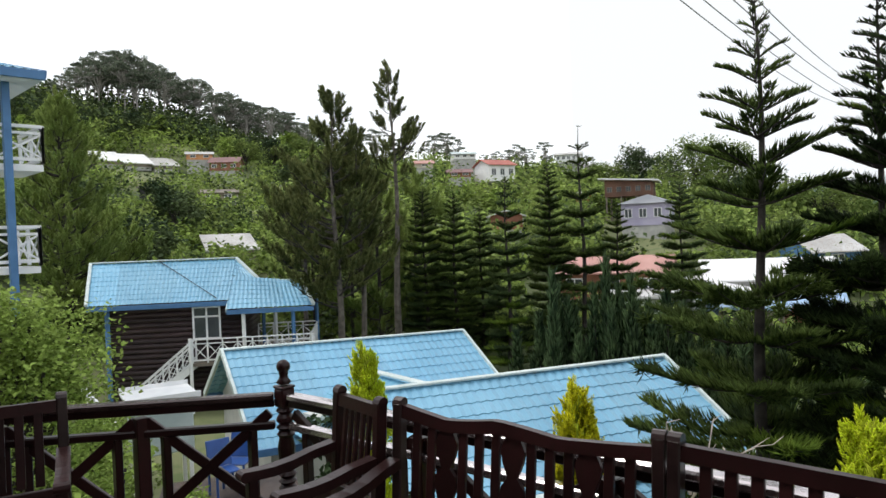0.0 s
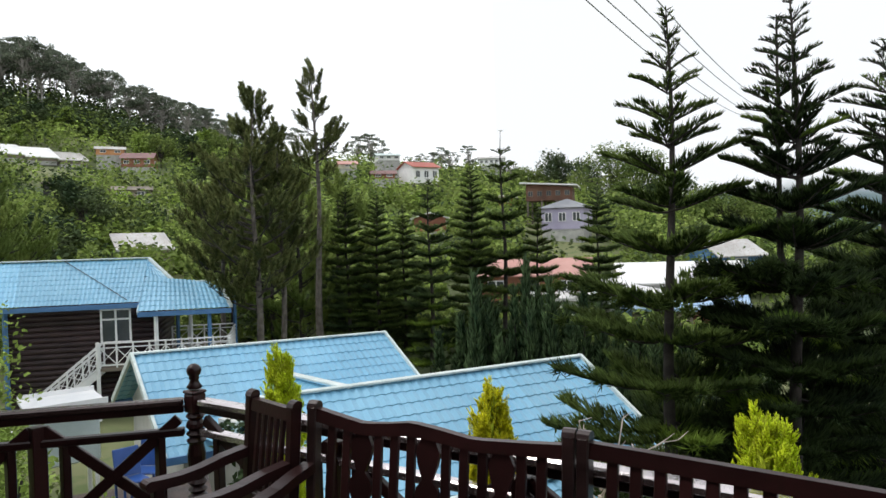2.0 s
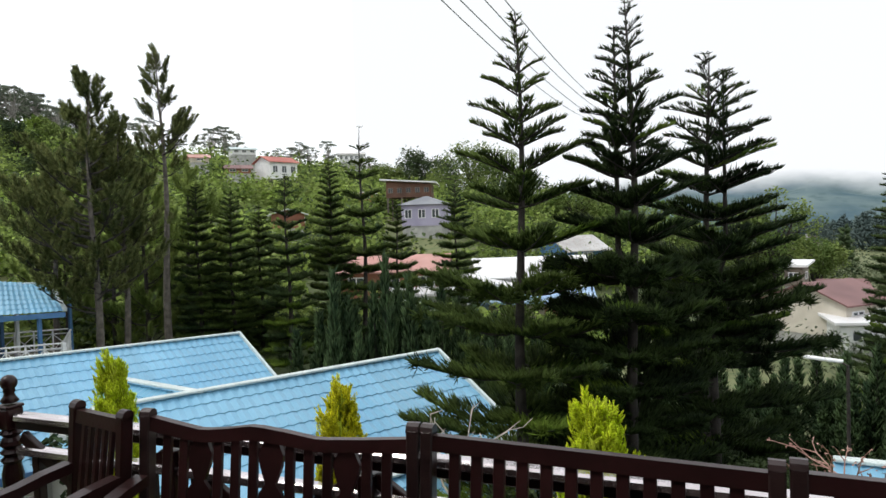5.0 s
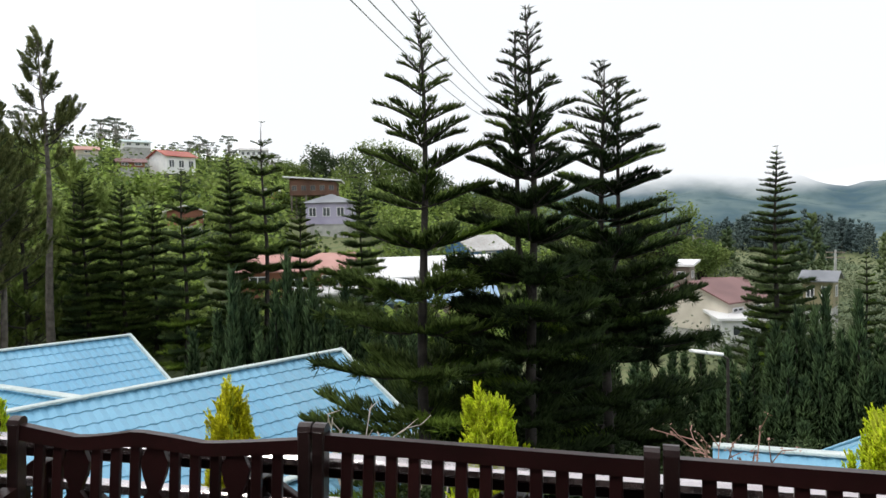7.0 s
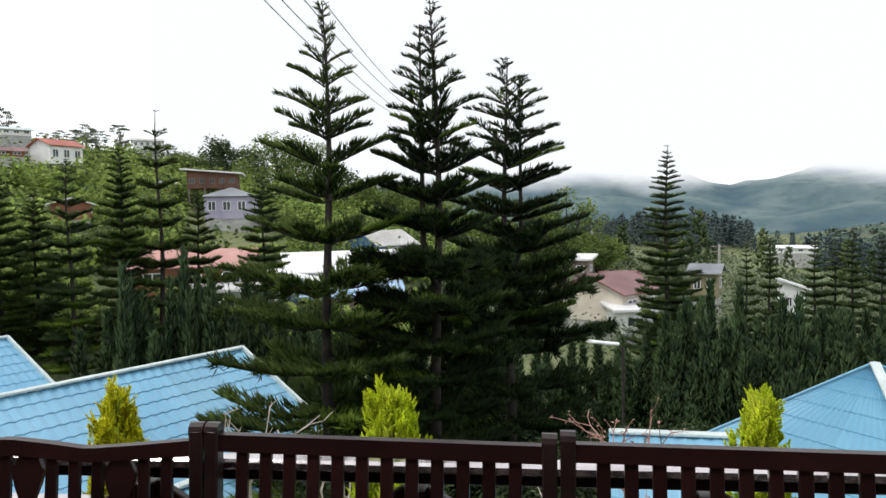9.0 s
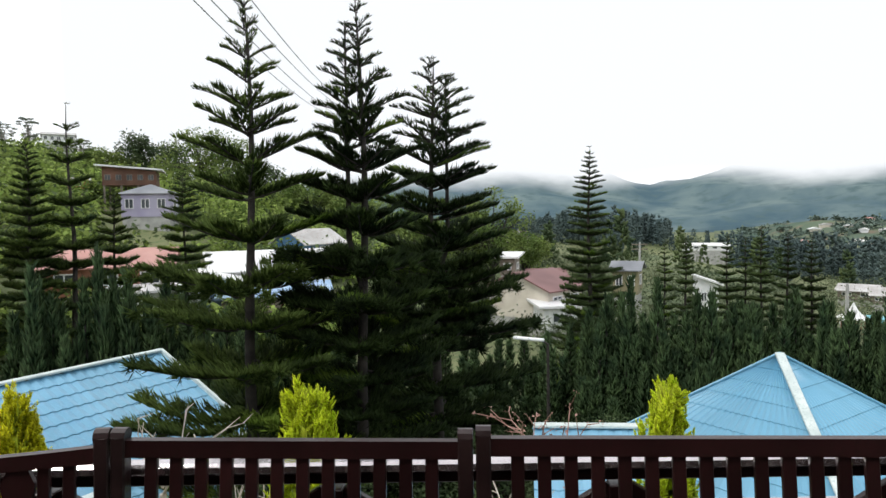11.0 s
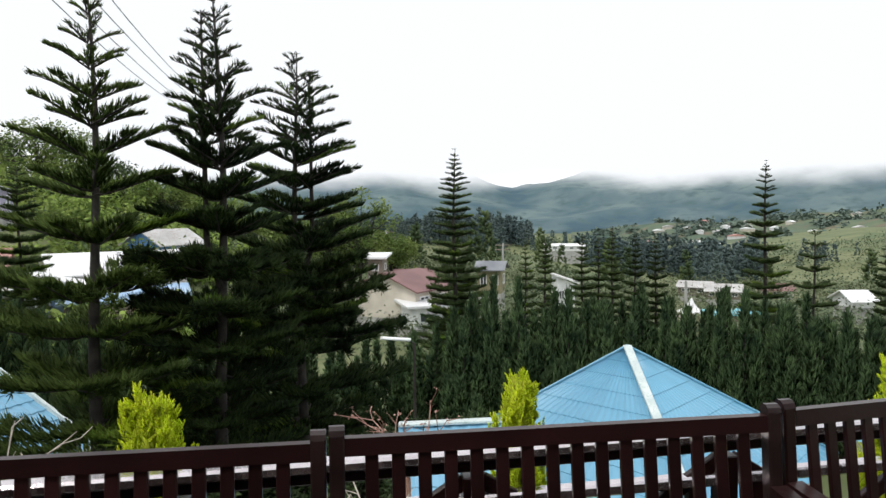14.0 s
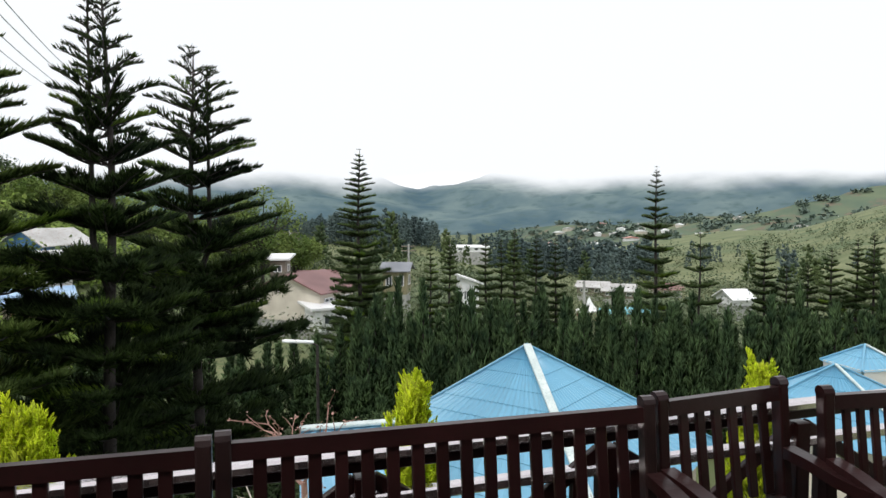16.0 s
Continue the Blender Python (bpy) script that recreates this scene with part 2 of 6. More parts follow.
# ---- mesh helpers ----
class Shape:
    """Collects vertices and faces for one mesh."""

    def __init__(self):
        self.v, self.f = [], []

    def add(self, verts, faces):
        k = len(self.v)
        self.v += [tuple(p) for p in verts]
        self.f += [tuple(i + k for i in q) for q in faces]
        return self

    def box(self, m, sx, sy, sz, c=0.0):
        """A box round the origin of m; c: width of the chamfer on all its edges."""
        hx, hy, hz = sx / 2, sy / 2, sz / 2
        if c <= 0:
            vs = [Vector((x * hx, y * hy, z * hz)) for x in (-1, 1) for y in (-1, 1) for z in (-1, 1)]
            fs = [(0, 1, 3, 2), (4, 6, 7, 5), (0, 4, 5, 1), (2, 3, 7, 6), (0, 2, 6, 4), (1, 5, 7, 3)]
        else:
            vs, idx = [], {}
            for x in (-1, 1):
                for y in (-1, 1):
                    for z in (-1, 1):
                        for a in range(3):
                            q = [x * hx, y * hy, z * hz]
                            for b in range(3):
                                if b != a:
                                    q[b] -= (x, y, z)[b] * c
                            idx[(x, y, z, a)] = len(vs)
                            vs.append(Vector(q))
            fs = []
            for a in range(3):
                o1, o2 = [b for b in range(3) if b != a]
                for s in (-1, 1):
                    ring = []
                    for s1, s2 in ((-1, -1), (1, -1), (1, 1), (-1, 1)):
                        k = [0, 0, 0]
                        k[a], k[o1], k[o2] = s, s1, s2
                        ring.append(idx[(*k, a)])
                    fs.append(ring)
                for s1 in (-1, 1):
                    for s2 in (-1, 1):
                        k = [0, 0, 0]
                        k[o1], k[o2] = s1, s2
                        lo, hi = list(k), list(k)
                        lo[a], hi[a] = -1, 1
                        fs.append([idx[(*lo, o1)], idx[(*hi, o1)], idx[(*hi, o2)], idx[(*lo, o2)]])
            for x in (-1, 1):
                for y in (-1, 1):
                    for z in (-1, 1):
                        fs.append([idx[(x, y, z, a)] for a in range(3)])
        return self.add([m @ p for p in vs], fs)

    def beam(self, p, q, w, h, c=0.004, up=(0, 0, 1)):
        """A squared timber from p to q, w wide and h high."""
        p, q = Vector(p), Vector(q)
        x = (q - p).normalized()
        y = Vector(up).cross(x)
        if y.length < 1e-4:
            y = Vector((0, 1, 0)).cross(x)
        y.normalize()
        z = x.cross(y)
        m = Matrix((x, y, z)).transposed().to_4x4()
        m.translation = (p + q) / 2
        return self.box(m, (q - p).length, w, h, c)

    def tube(self, pts, radii, sides=8, cap=True):
        """A round rod along points."""
        pts = [Vector([float(c) for c in p]) for p in pts]
        radii = [float(r) for r in radii] if hasattr(radii, "__len__") else [radii] * len(pts)
        k, ring, last = len(self.v), [], None
        for i, p in enumerate(pts):
            t = (pts[min(i + 1, len(pts) - 1)] - pts[max(i - 1, 0)]).normalized()
            a = t.cross(Vector((0, 0, 1)) if abs(t.z) < 0.9 else Vector((1, 0, 0))).normalized()
            if last is not None and a.dot(last) < 0:
                a = -a
            last = a
            b = t.cross(a)
            for s in range(sides):
                g = 2 * math.pi * s / sides
                self.v.append(tuple(p + radii[i] * (math.cos(g) * a + math.sin(g) * b)))
        for i in range(len(pts) - 1):
            for s in range(sides):
                e = (s + 1) % sides
                self.f.append((k + i * sides + s, k + i * sides + e, k + (i + 1) * sides + e, k + (i + 1) * sides + s))
        if cap:
            self.f.append(tuple(k + s for s in range(sides))[::-1])
            self.f.append(tuple(k + (len(pts) - 1) * sides + s for s in range(sides)))
        return self

    def turned(self, m, profile, sides=14):
        """A lathe-turned piece: (radius, height) rows round the z axis of m."""
        k = len(self.v)
        for r, z in profile:
            for s in range(sides):
                g = 2 * math.pi * s / sides
                self.v.append(tuple(m @ Vector((r * math.cos(g), r * math.sin(g), z))))
        for i in range(len(profile) - 1):
            for s in range(sides):
                e = (s + 1) % sides
                self.f.append((k + i * sides + s, k + i * sides + e, k + (i + 1) * sides + e, k + (i + 1) * sides + s))
        self.f.append(tuple(k + (len(profile) - 1) * sides + s for s in range(sides)))
        return self

    def slab(self, outline, y0, y1, m=Matrix.Identity(4)):
        """An outline of (x, z) points made thick from y0 to y1."""
        n = len(outline)
        vs = [m @ Vector((x, y0, z)) for x, z in outline] + [m @ Vector((x, y1, z)) for x, z in outline]
        fs = [tuple(range(n)), tuple(range(2 * n - 1, n - 1, -1))] + [(i, i + n, (i + 1) % n + n, (i + 1) % n) for i in range(n)]
        return self.add(vs, fs)

    def mesh(self, name, mat, smooth=False):
        me = bpy.data.meshes.new(name)
        me.from_pydata(self.v, [], self.f)
        me.materials.append(mat)
        bm = bmesh.new()
        bm.from_mesh(me)
        bmesh.ops.recalc_face_normals(bm, faces=bm.faces)
        bm.to_mesh(me)
        bm.free()
        if smooth:
            me.polygons.foreach_set("use_smooth", [True] * len(me.polygons))
        return me


def part(name, shape, mat, parent=None, label="", smooth=False, at=None):
    """One mesh object from a Shape or a mesh, under a thing or a part."""
    me = shape.mesh(name, mat, smooth) if isinstance(shape, Shape) else shape
    ob = new(name, me)
    if parent is not None:
        ob.parent = parent
    if at is not None:
        ob.matrix_basis = at
    if label:
        ob["label"] = label
    return ob


def thing(name, label, category, group="", kind="", at=None):
    ob = new(name)
    ob.empty_display_size = 0.2
    if at is not None:
        ob.matrix_basis = at
    return tagged(ob, label, category, group, kind)


def big_mesh(name, verts, faces, mat):
    """A mesh from arrays; all faces have the same number of corners. Alike blocks of faces, each with its material: a list of arrays."""
    me = bpy.data.meshes.new(name)
    blocks = faces if isinstance(faces, list) else [faces]
    mats = mat if isinstance(mat, list) else [mat]
    total = sum(len(b) for b in blocks)
    corners = np.concatenate([b.ravel() for b in blocks]).astype(np.int32)
    sizes = np.concatenate([np.full(len(b), b.shape[1]) for b in blocks]).astype(np.int32)
    me.vertices.add(len(verts))
    me.vertices.foreach_set("co", np.asarray(verts, np.float32).ravel())
    me.loops.add(len(corners))
    me.loops.foreach_set("vertex_index", corners)
    me.polygons.add(total)
    me.polygons.foreach_set("loop_start", np.r_[0, np.cumsum(sizes)[:-1]].astype(np.int32))
    for m in mats:
        me.materials.append(m)
    if len(mats) > 1:
        me.polygons.foreach_set("material_index", np.concatenate([np.full(len(b), i) for i, b in enumerate(blocks)]).astype(np.int32))
    me.update(calc_edges=True)
    me.validate()
    return me


def unit(a):
    return a / np.maximum(np.linalg.norm(a, axis=-1, keepdims=True), 1e-9)


def spikes(p, d, length, radius):
    """Slim three-sided needles or sprays from points p along d: vertices and triangles."""
    p, d = np.asarray(p, float), unit(np.asarray(d, float))
    n = len(p)
    length, radius = np.broadcast_to(length, n)[:, None], np.broadcast_to(radius, n)[:, None]
    a = unit(np.cross(d, np.where(np.abs(d[:, 2:]) < 0.9, [[0, 0, 1.0]], [[1.0, 0, 0]])))
    b = np.cross(d, a)
    mid = p + d * length * 0.3
    ring = [mid + radius * (math.cos(g) * a + math.sin(g) * b) for g in (0, 2.094, 4.189)]
    v = np.stack([p, *ring, p + d * length], 1).reshape(-1, 3)
    f = np.array([[0, 2, 1], [0, 3, 2], [0, 1, 3], [4, 1, 2], [4, 2, 3], [4, 3, 1]])
    return v, (np.arange(n)[:, None, None] * 5 + f).reshape(-1, 3)


def leaves(p, size, rng, lift=0.3):
    """Small folded leaves at points p: vertices and triangles."""
    n = len(p)
    d = unit(rng.normal(size=(n, 3)) * [1, 1, 0.6])
    s = unit(np.cross(d, unit(rng.normal(size=(n, 3)) * 0.5 + [0, 0, 1])))
    up = np.cross(s, d)
    size = np.broadcast_to(size, n)[:, None] * rng.uniform(0.7, 1.3, (n, 1))
    tip, mid = p + d * size, p + d * size * 0.45
    v = np.stack([p, mid + s * size * 0.33 + up * size * 0.1, tip, mid - s * size * 0.33 + up * size * 0.1], 1).reshape(-1, 3)
    f = np.array([[0, 1, 2], [0, 2, 3]])
    return v, (np.arange(n)[:, None, None] * 4 + f).reshape(-1, 3)


def gather(pairs):
    vs, fs, k = [], [], 0
    for v, f in pairs:
        vs.append(v)
        fs.append(f + k)
        k += len(v)
    return np.concatenate(vs), np.concatenate(fs)


# bearings run to the left from straight ahead, in degrees, seen from the deck
HOME = Vector((0.55, 1.22, 1.72))


def spot(bearing, dist, z=0.0):
    b = radians(bearing)
    return Vector((HOME.x - math.sin(b) * dist, HOME.y + math.cos(b) * dist, z))


# ---- lie of the land: heights by bearing and distance ----
FAR = (0, 14, 30, 45, 65, 80, 110, 150, 220, 320, 600, 1200, 3000)
LAND = {
    -180: (-5.5, -5.5, -5.5, -5, -5, -5, -4, -3, 0, 0, 0, 0, 0),
    -75: (-5.5, -5.5, -6, -7, -8, -8, -9, -10, -12, -15, -15, -20, -30),
    -50: (-5.5, -5.5, -6, -7, -8.5, -9, -11, -12, -10, -4, 12, -10, -30),
    -40: (-5.5, -5.5, -6, -7, -8.5, -9, -11, -13, -15, -16, -14, -20, -30),
    -28: (-5.5, -5.5, -6, -7, -9, -10, -12, -14, -18, -22, -30, -40, -40),
    -12: (-5.5, -5.5, -6, -6.5, -8, -8.5, -9, -9, -9, -14, -30, -40, -40),
    2: (-5.5, -5.5, -6, -6, -5.5, -5, -4, -4, -6, -10, -25, -40, -40),
    14: (-5.5, -5.5, -5.5, -4.5, -2, 0, 3, 4, 2, 0, -10, -40, -40),
    25: (-5.5, -5.5, -5, -3.6, 1, 3.2, 6, 8.5, 9, 6, 0, -20, -40),
    36: (-5.5, -5.5, -4.8, -2.2, 1.5, 4, 8.6, 13, 16, 14, 5, 0, 0),
    45: (-5.5, -5.5, -4.5, -1.5, 1.5, 4, 10, 15, 20, 20, 10, 0, 0),
    55: (-5.5, -5.0, -4.5, -1.5, 0, 3, 7.6, 15.2, 29, 30, 20, 0, 0),
    66: (-5.5, -5.0, -4.4, -1.5, 0.2, 3, 7.6, 15.8, 41, 48, 30, 0, 0),
    78: (-5.5, -5.0, -3.5, -1, 2, 6, 13, 22, 44, 50, 30, 0, 0),
    100: (-5.5, -5, -4, -2, 2, 5, 10, 16, 30, 36, 20, 0, 0),
    180: (-5.5, -5.5, -5.5, -5, -5, -5, -4, -3, 0, 0, 0, 0, 0),
}
BEARS = sorted(LAND)
TABLE = np.array([LAND[b] for b in BEARS], float)


def land(bearing, dist):
    """The height of the ground."""
    i = int(np.clip(np.searchsorted(BEARS, bearing) - 1, 0, len(BEARS) - 2))
    f = (bearing - BEARS[i]) / (BEARS[i + 1] - BEARS[i])
    f = f * f * (3 - 2 * f)
    row = TABLE[i] * (1 - f) + TABLE[i + 1] * f
    z = float(np.interp(dist, FAR, row))
    rough = min(1.0, max(0.0, (dist - 25) / 60))
    g = radians(bearing)
    return z + rough * 1.0 * noise.noise((math.sin(g) * dist / 14, math.cos(g) * dist / 14, 3.1)) + rough * min(3, dist / 90) * noise.noise((math.sin(g) * dist / 50, math.cos(g) * dist / 50, 7.7))


def on_land(bearing, dist, up=0.0):
    return spot(bearing, dist, land(bearing, dist) + up)

# ---- ground and far hills ----
def build_ground():
    bears = np.concatenate([np.arange(-180, -60, 6.0), np.arange(-60, 92, 1.0), np.arange(92, 181, 6.0)])
    dists = np.concatenate([np.linspace(0.5, 60, 40), np.linspace(63, 330, 75), np.linspace(350, 3000, 30)])
    v = [[spot(b, d, land(b, d)) for d in dists] for b in bears]
    v = np.array(v).reshape(-1, 3)
    nb, nd = len(bears), len(dists)
    i, j = np.meshgrid(np.arange(nb - 1), np.arange(nd - 1), indexing="ij")
    a = (i * nd + j).ravel()
    f = np.stack([a, a + nd, a + nd + 1, a + 1], 1)
    me = big_mesh("ground", v, f, M["grass"])
    me.polygons.foreach_set("use_smooth", [True] * len(me.polygons))
    tagged(new("ground", me), "grassy hillside falling into a wide valley", "ground", kind="structure")


build_ground()


def ridge_height(b, d, near, depth, crest, foot, seed):
    top = float(np.interp(b, [c[0] for c in crest], [c[1] for c in crest]))
    u = (d - near) / depth
    rise = math.sin(max(0.0, min(1.0, u / 0.75)) * math.pi / 2) ** 1.3 if u < 0.75 else 1 - 0.5 * (u - 0.75) / 0.25
    p = spot(b, d)
    fold = noise.multi_fractal(Vector((p.x / 420, p.y / 420, seed)), 1.0, 2.1, 4)
    spur = 1 - abs(noise.noise((p.x / 210, p.y / 210, seed + 4)))
    return foot + (top * (near + 0.75 * depth) - foot) * rise * (0.80 + 0.10 * fold + 0.10 * spur) + 16 * rise * noise.noise((p.x / 110, p.y / 110, seed)) + 30 * math.sin(math.pi * min(1, u)) * (spur - 0.7)


FIELD_CREST = [(-95, 0.06), (-52, 0.036), (-47, 0.022), (-42, 0.002), (-37, -0.012), (-30, -0.024), (-20, -0.036)]


def build_mountains():
    def ridge(name, near, depth, crest, foot, mat, label, seed, b0, b1):
        bears, steps = np.arange(b0, b1, 0.4), 48
        v = []
        for b in bears:
            for k in range(steps):
                d = near + depth * k / (steps - 1)
                v.append(spot(b, d, ridge_height(b, d, near, depth, crest, foot, seed)))
        n = len(bears)
        i, j = np.meshgrid(np.arange(n - 1), np.arange(steps - 1), indexing="ij")
        a = (i * steps + j).ravel()
        me = big_mesh(name, np.array(v), np.stack([a, a + steps, a + steps + 1, a + 1], 1), mat)
        me.polygons.foreach_set("use_smooth", [True] * len(me.polygons))
        tagged(new(name, me), label, "mountain", kind="structure")

    # haze over the range comes from its tinted material, not from mist
    ridge("backdrop_mountain", 1300, 1500, [(-95, 0.10), (-50, 0.09), (-35, 0.08), (-29, 0.066), (-22, 0.054), (-17, 0.043), (-13.5, 0.036), (-10.5, 0.050), (-7, 0.062), (-2, 0.072), (6, 0.08), (30, 0.08)], -60, M["mountain"], "mountain range tinted haze-blue, its tops in low cloud", 2.2, -95, 30)
    ridge("backdrop_slope", 620, 620, FIELD_CREST, -36, M["fields"], "terraced green slope across the valley, tinted with haze", 5.5, -95, -18)


build_mountains()


def cloud_bank():
    """A sheet of low cloud before the mountain tops."""
    m = bpy.data.materials.new("low_cloud")
    m.use_nodes = True
    n, l = m.node_tree.nodes, m.node_tree.links
    n.clear()
    out, em, tr, mix = (n.new(k) for k in ("ShaderNodeOutputMaterial", "ShaderNodeEmission", "ShaderNodeBsdfTransparent", "ShaderNodeMixShader"))
    tc, sep, ns, add, mr = (n.new(k) for k in ("ShaderNodeTexCoord", "ShaderNodeSeparateXYZ", "ShaderNodeTexNoise", "ShaderNodeMath", "ShaderNodeMapRange"))
    em.inputs["Color"].default_value, em.inputs["Strength"].default_value = (0.94, 0.97, 1.0, 1), 1.05
    ns.inputs["Scale"].default_value, ns.inputs["Detail"].default_value = 0.0045, 5
    mp = n.new("ShaderNodeMapping")
    mp.inputs["Scale"].default_value = (1, 1, 2.5)
    l.new(tc.outputs["Object"], mp.inputs["Vector"])
    l.new(mp.outputs[0], ns.inputs["Vector"])
    l.new(tc.outputs["Object"], sep.inputs[0])
    add.operation = "MULTIPLY_ADD"
    l.new(ns.outputs["Fac"], add.inputs[0])
    add.inputs[1].default_value = 62.0
    l.new(sep.outputs["Z"], add.inputs[2])
    mr.interpolation_type = "SMOOTHSTEP"
    mr.inputs["From Min"].default_value, mr.inputs["From Max"].default_value = 68.0, 106.0
    l.new(add.outputs[0], mr.inputs["Value"])
    l.new(mr.outputs[0], mix.inputs[0])
    l.new(tr.outputs[0], mix.inputs[1])
    l.new(em.outputs[0], mix.inputs[2])
    l.new(mix.outputs[0], out.inputs["Surface"])
    bears = np.arange(-100, 34, 2.0)
    v = np.array([spot(b, 1250, z) for b in bears for z in (5, 60, 150, 420)])
    i, j = np.meshgrid(np.arange(len(bears) - 1), np.arange(3), indexing="ij")
    a = (i * 4 + j).ravel()
    tagged(new("backdrop_cloud", big_mesh("backdrop_cloud", v, np.stack([a, a + 4, a + 5, a + 1], 1), m)), "low white cloud lying on the mountain tops", "cloud", kind="structure")


cloud_bank()

# ---- deck, rail and seats ----
RAIL_A, RAIL_B = Vector((-2.93, 3.42, 0)), Vector((5.2, 3.89, 0))
LEFT_END = Vector((-4.92, 1.05, 0))


def build_deck():
    deck = thing("floor_deck", "dark timber deck planks", "deck", kind="structure")
    for k in range(33):
        y = 3.86 - 0.142 * k
        x0 = -2.86 - max(0.0, (3.40 - y)) * 0.745
        x1 = 5.3
        y_mid = y
        if y > 3.42:
            x0 = -2.88 + (y - 3.42) * 17.0
        s = Shape().box(pose((x0 + x1) / 2, y_mid, -0.02), x1 - x0, 0.132, 0.04, 0.004)
        part("plank", s, M["deck"], deck)
    part("joist", Shape().beam((-4.2, 1.7, -0.14), (5.2, 1.7, -0.14), 0.08, 0.2), M["deck"], deck)
    for x, y in ((-2.8, 3.3), (1.0, 3.5), (5.0, 3.7), (-4.4, 1.2)):
        part("support_post", Shape().beam((x, y, -5.7), (x, y, -0.05), 0.16, 0.16), M["deck"], deck)


build_deck()


def railing(name, a, b, bays, label, top_mat, mid_mat):
    rail = thing(name, label, "railing")
    a, b = Vector(a), Vector(b)
    along = (b - a).normalized()
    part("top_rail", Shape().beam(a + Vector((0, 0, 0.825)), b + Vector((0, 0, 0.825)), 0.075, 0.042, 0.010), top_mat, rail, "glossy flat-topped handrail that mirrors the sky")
    part("under_rail", Shape().beam(a + Vector((0, 0, 0.785)), b + Vector((0, 0, 0.785)), 0.045, 0.038), M["bench"], rail)
    part("middle_rail", Shape().beam(a + Vector((0, 0, 0.655)), b + Vector((0, 0, 0.655)), 0.058, 0.045, 0.008), mid_mat, rail)
    part("bottom_rail", Shape().beam(a + Vector((0, 0, 0.11)), b + Vector((0, 0, 0.11)), 0.06, 0.07), M["bench"], rail)
    step = (b - a).length / bays
    for k in range(bays):
        p, q = a + along * step * k, a + along * step * (k + 1)
        if k:
            part("post", Shape().beam(p, p + Vector((0, 0, 0.75)), 0.075, 0.075), M["bench"], rail)
        for e, sgn in ((p, 1), (q, -1)):
            s = e + along * (0.135 * sgn)
            part("baluster", Shape().beam(s + Vector((0, 0, 0.13)), s + Vector((0, 0, 0.635)), 0.05, 0.045), M["bench"], rail)
        part("brace", Shape().beam(p + along * 0.03 + Vector((0, 0, 0.73)), q - along * 0.03 + Vector((0, 0, 0.14)), 0.035, 0.06), M["bench"], rail)
        part("brace", Shape().beam(p + along * 0.03 + Vector((0, 0, 0.14)), q - along * 0.03 + Vector((0, 0, 0.73)), 0.03, 0.06), M["bench"], rail)
    return rail


gap = (RAIL_B - RAIL_A).normalized() * 0.06
# rear rails take the pale sky-sheen material, side rails the dark one
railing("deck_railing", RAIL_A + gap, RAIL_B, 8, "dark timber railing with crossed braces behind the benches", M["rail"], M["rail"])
gap = (LEFT_END - RAIL_A).normalized() * 0.06
railing("deck_railing", RAIL_A + gap, LEFT_END, 4, "dark timber railing with crossed braces at the deck's side", M["railside"], M["bench"])


def newel():
    post = thing("newel_post", "dark turned newel post with a ball finial", "post", at=pose(RAIL_A.x, RAIL_A.y, 0))
    part("shaft", Shape().box(pose(0, 0, 0.13), 0.11, 0.11, 0.26, 0.008).turned(pose(0, 0, 0), [(0.05, 0.26), (0.055, 0.28), (0.036, 0.30), (0.055, 0.32), (0.036, 0.34), (0.055, 0.36), (0.04, 0.38), (0.048, 0.46), (0.052, 0.52), (0.04, 0.58), (0.055, 0.60), (0.036, 0.62), (0.055, 0.64), (0.036, 0.66), (0.055, 0.68), (0.05, 0.70)]).turned(pose(0, 0, 0), [(0.05, 0.70), (0.036, 0.72), (0.055, 0.74), (0.038, 0.76)]).box(pose(0, 0, 0.815), 0.09, 0.09, 0.11, 0.008).box(pose(0, 0, 0.878), 0.098, 0.098, 0.016, 0.006), M["bench"], post)
    ball = [(0.035, 0.895), (0.045, 0.905), (0.03, 0.925), (0.024, 0.945), (0.03, 0.955)]
    ball += [(0.041 * math.sin(g), 0.997 - 0.041 * math.cos(g)) for g in np.linspace(0.7, 3.05, 9)]
    part("finial", Shape().turned(pose(0, 0, 0), ball), M["bench"], post, "turned ball finial", smooth=True)


newel()


def unseen_lodge_shade():
    """Plain unseen lodge wall and eave, added behind the walk to darken the seats."""
    wall = thing("wall_lodge", "unseen dark boarded wall added behind the deck to darken the seats", "wall", kind="structure")
    for k in range(13):
        part("board", Shape().box(pose(0.6, -0.75, 0.12 + 0.25 * k), 13.0, 0.06, 0.245, 0.01), M["deck"], wall)
    # added out of view to keep sky light off the bench fronts
    eave = part("eave", Shape().beam((-5.9, -0.15, 3.25), (7.1, -0.15, 3.25), 2.2, 0.12), M["deck"])
    tagged(eave, "unseen dark timber eave added over the deck to cut sky light", "roof", kind="structure")


unseen_lodge_shade()


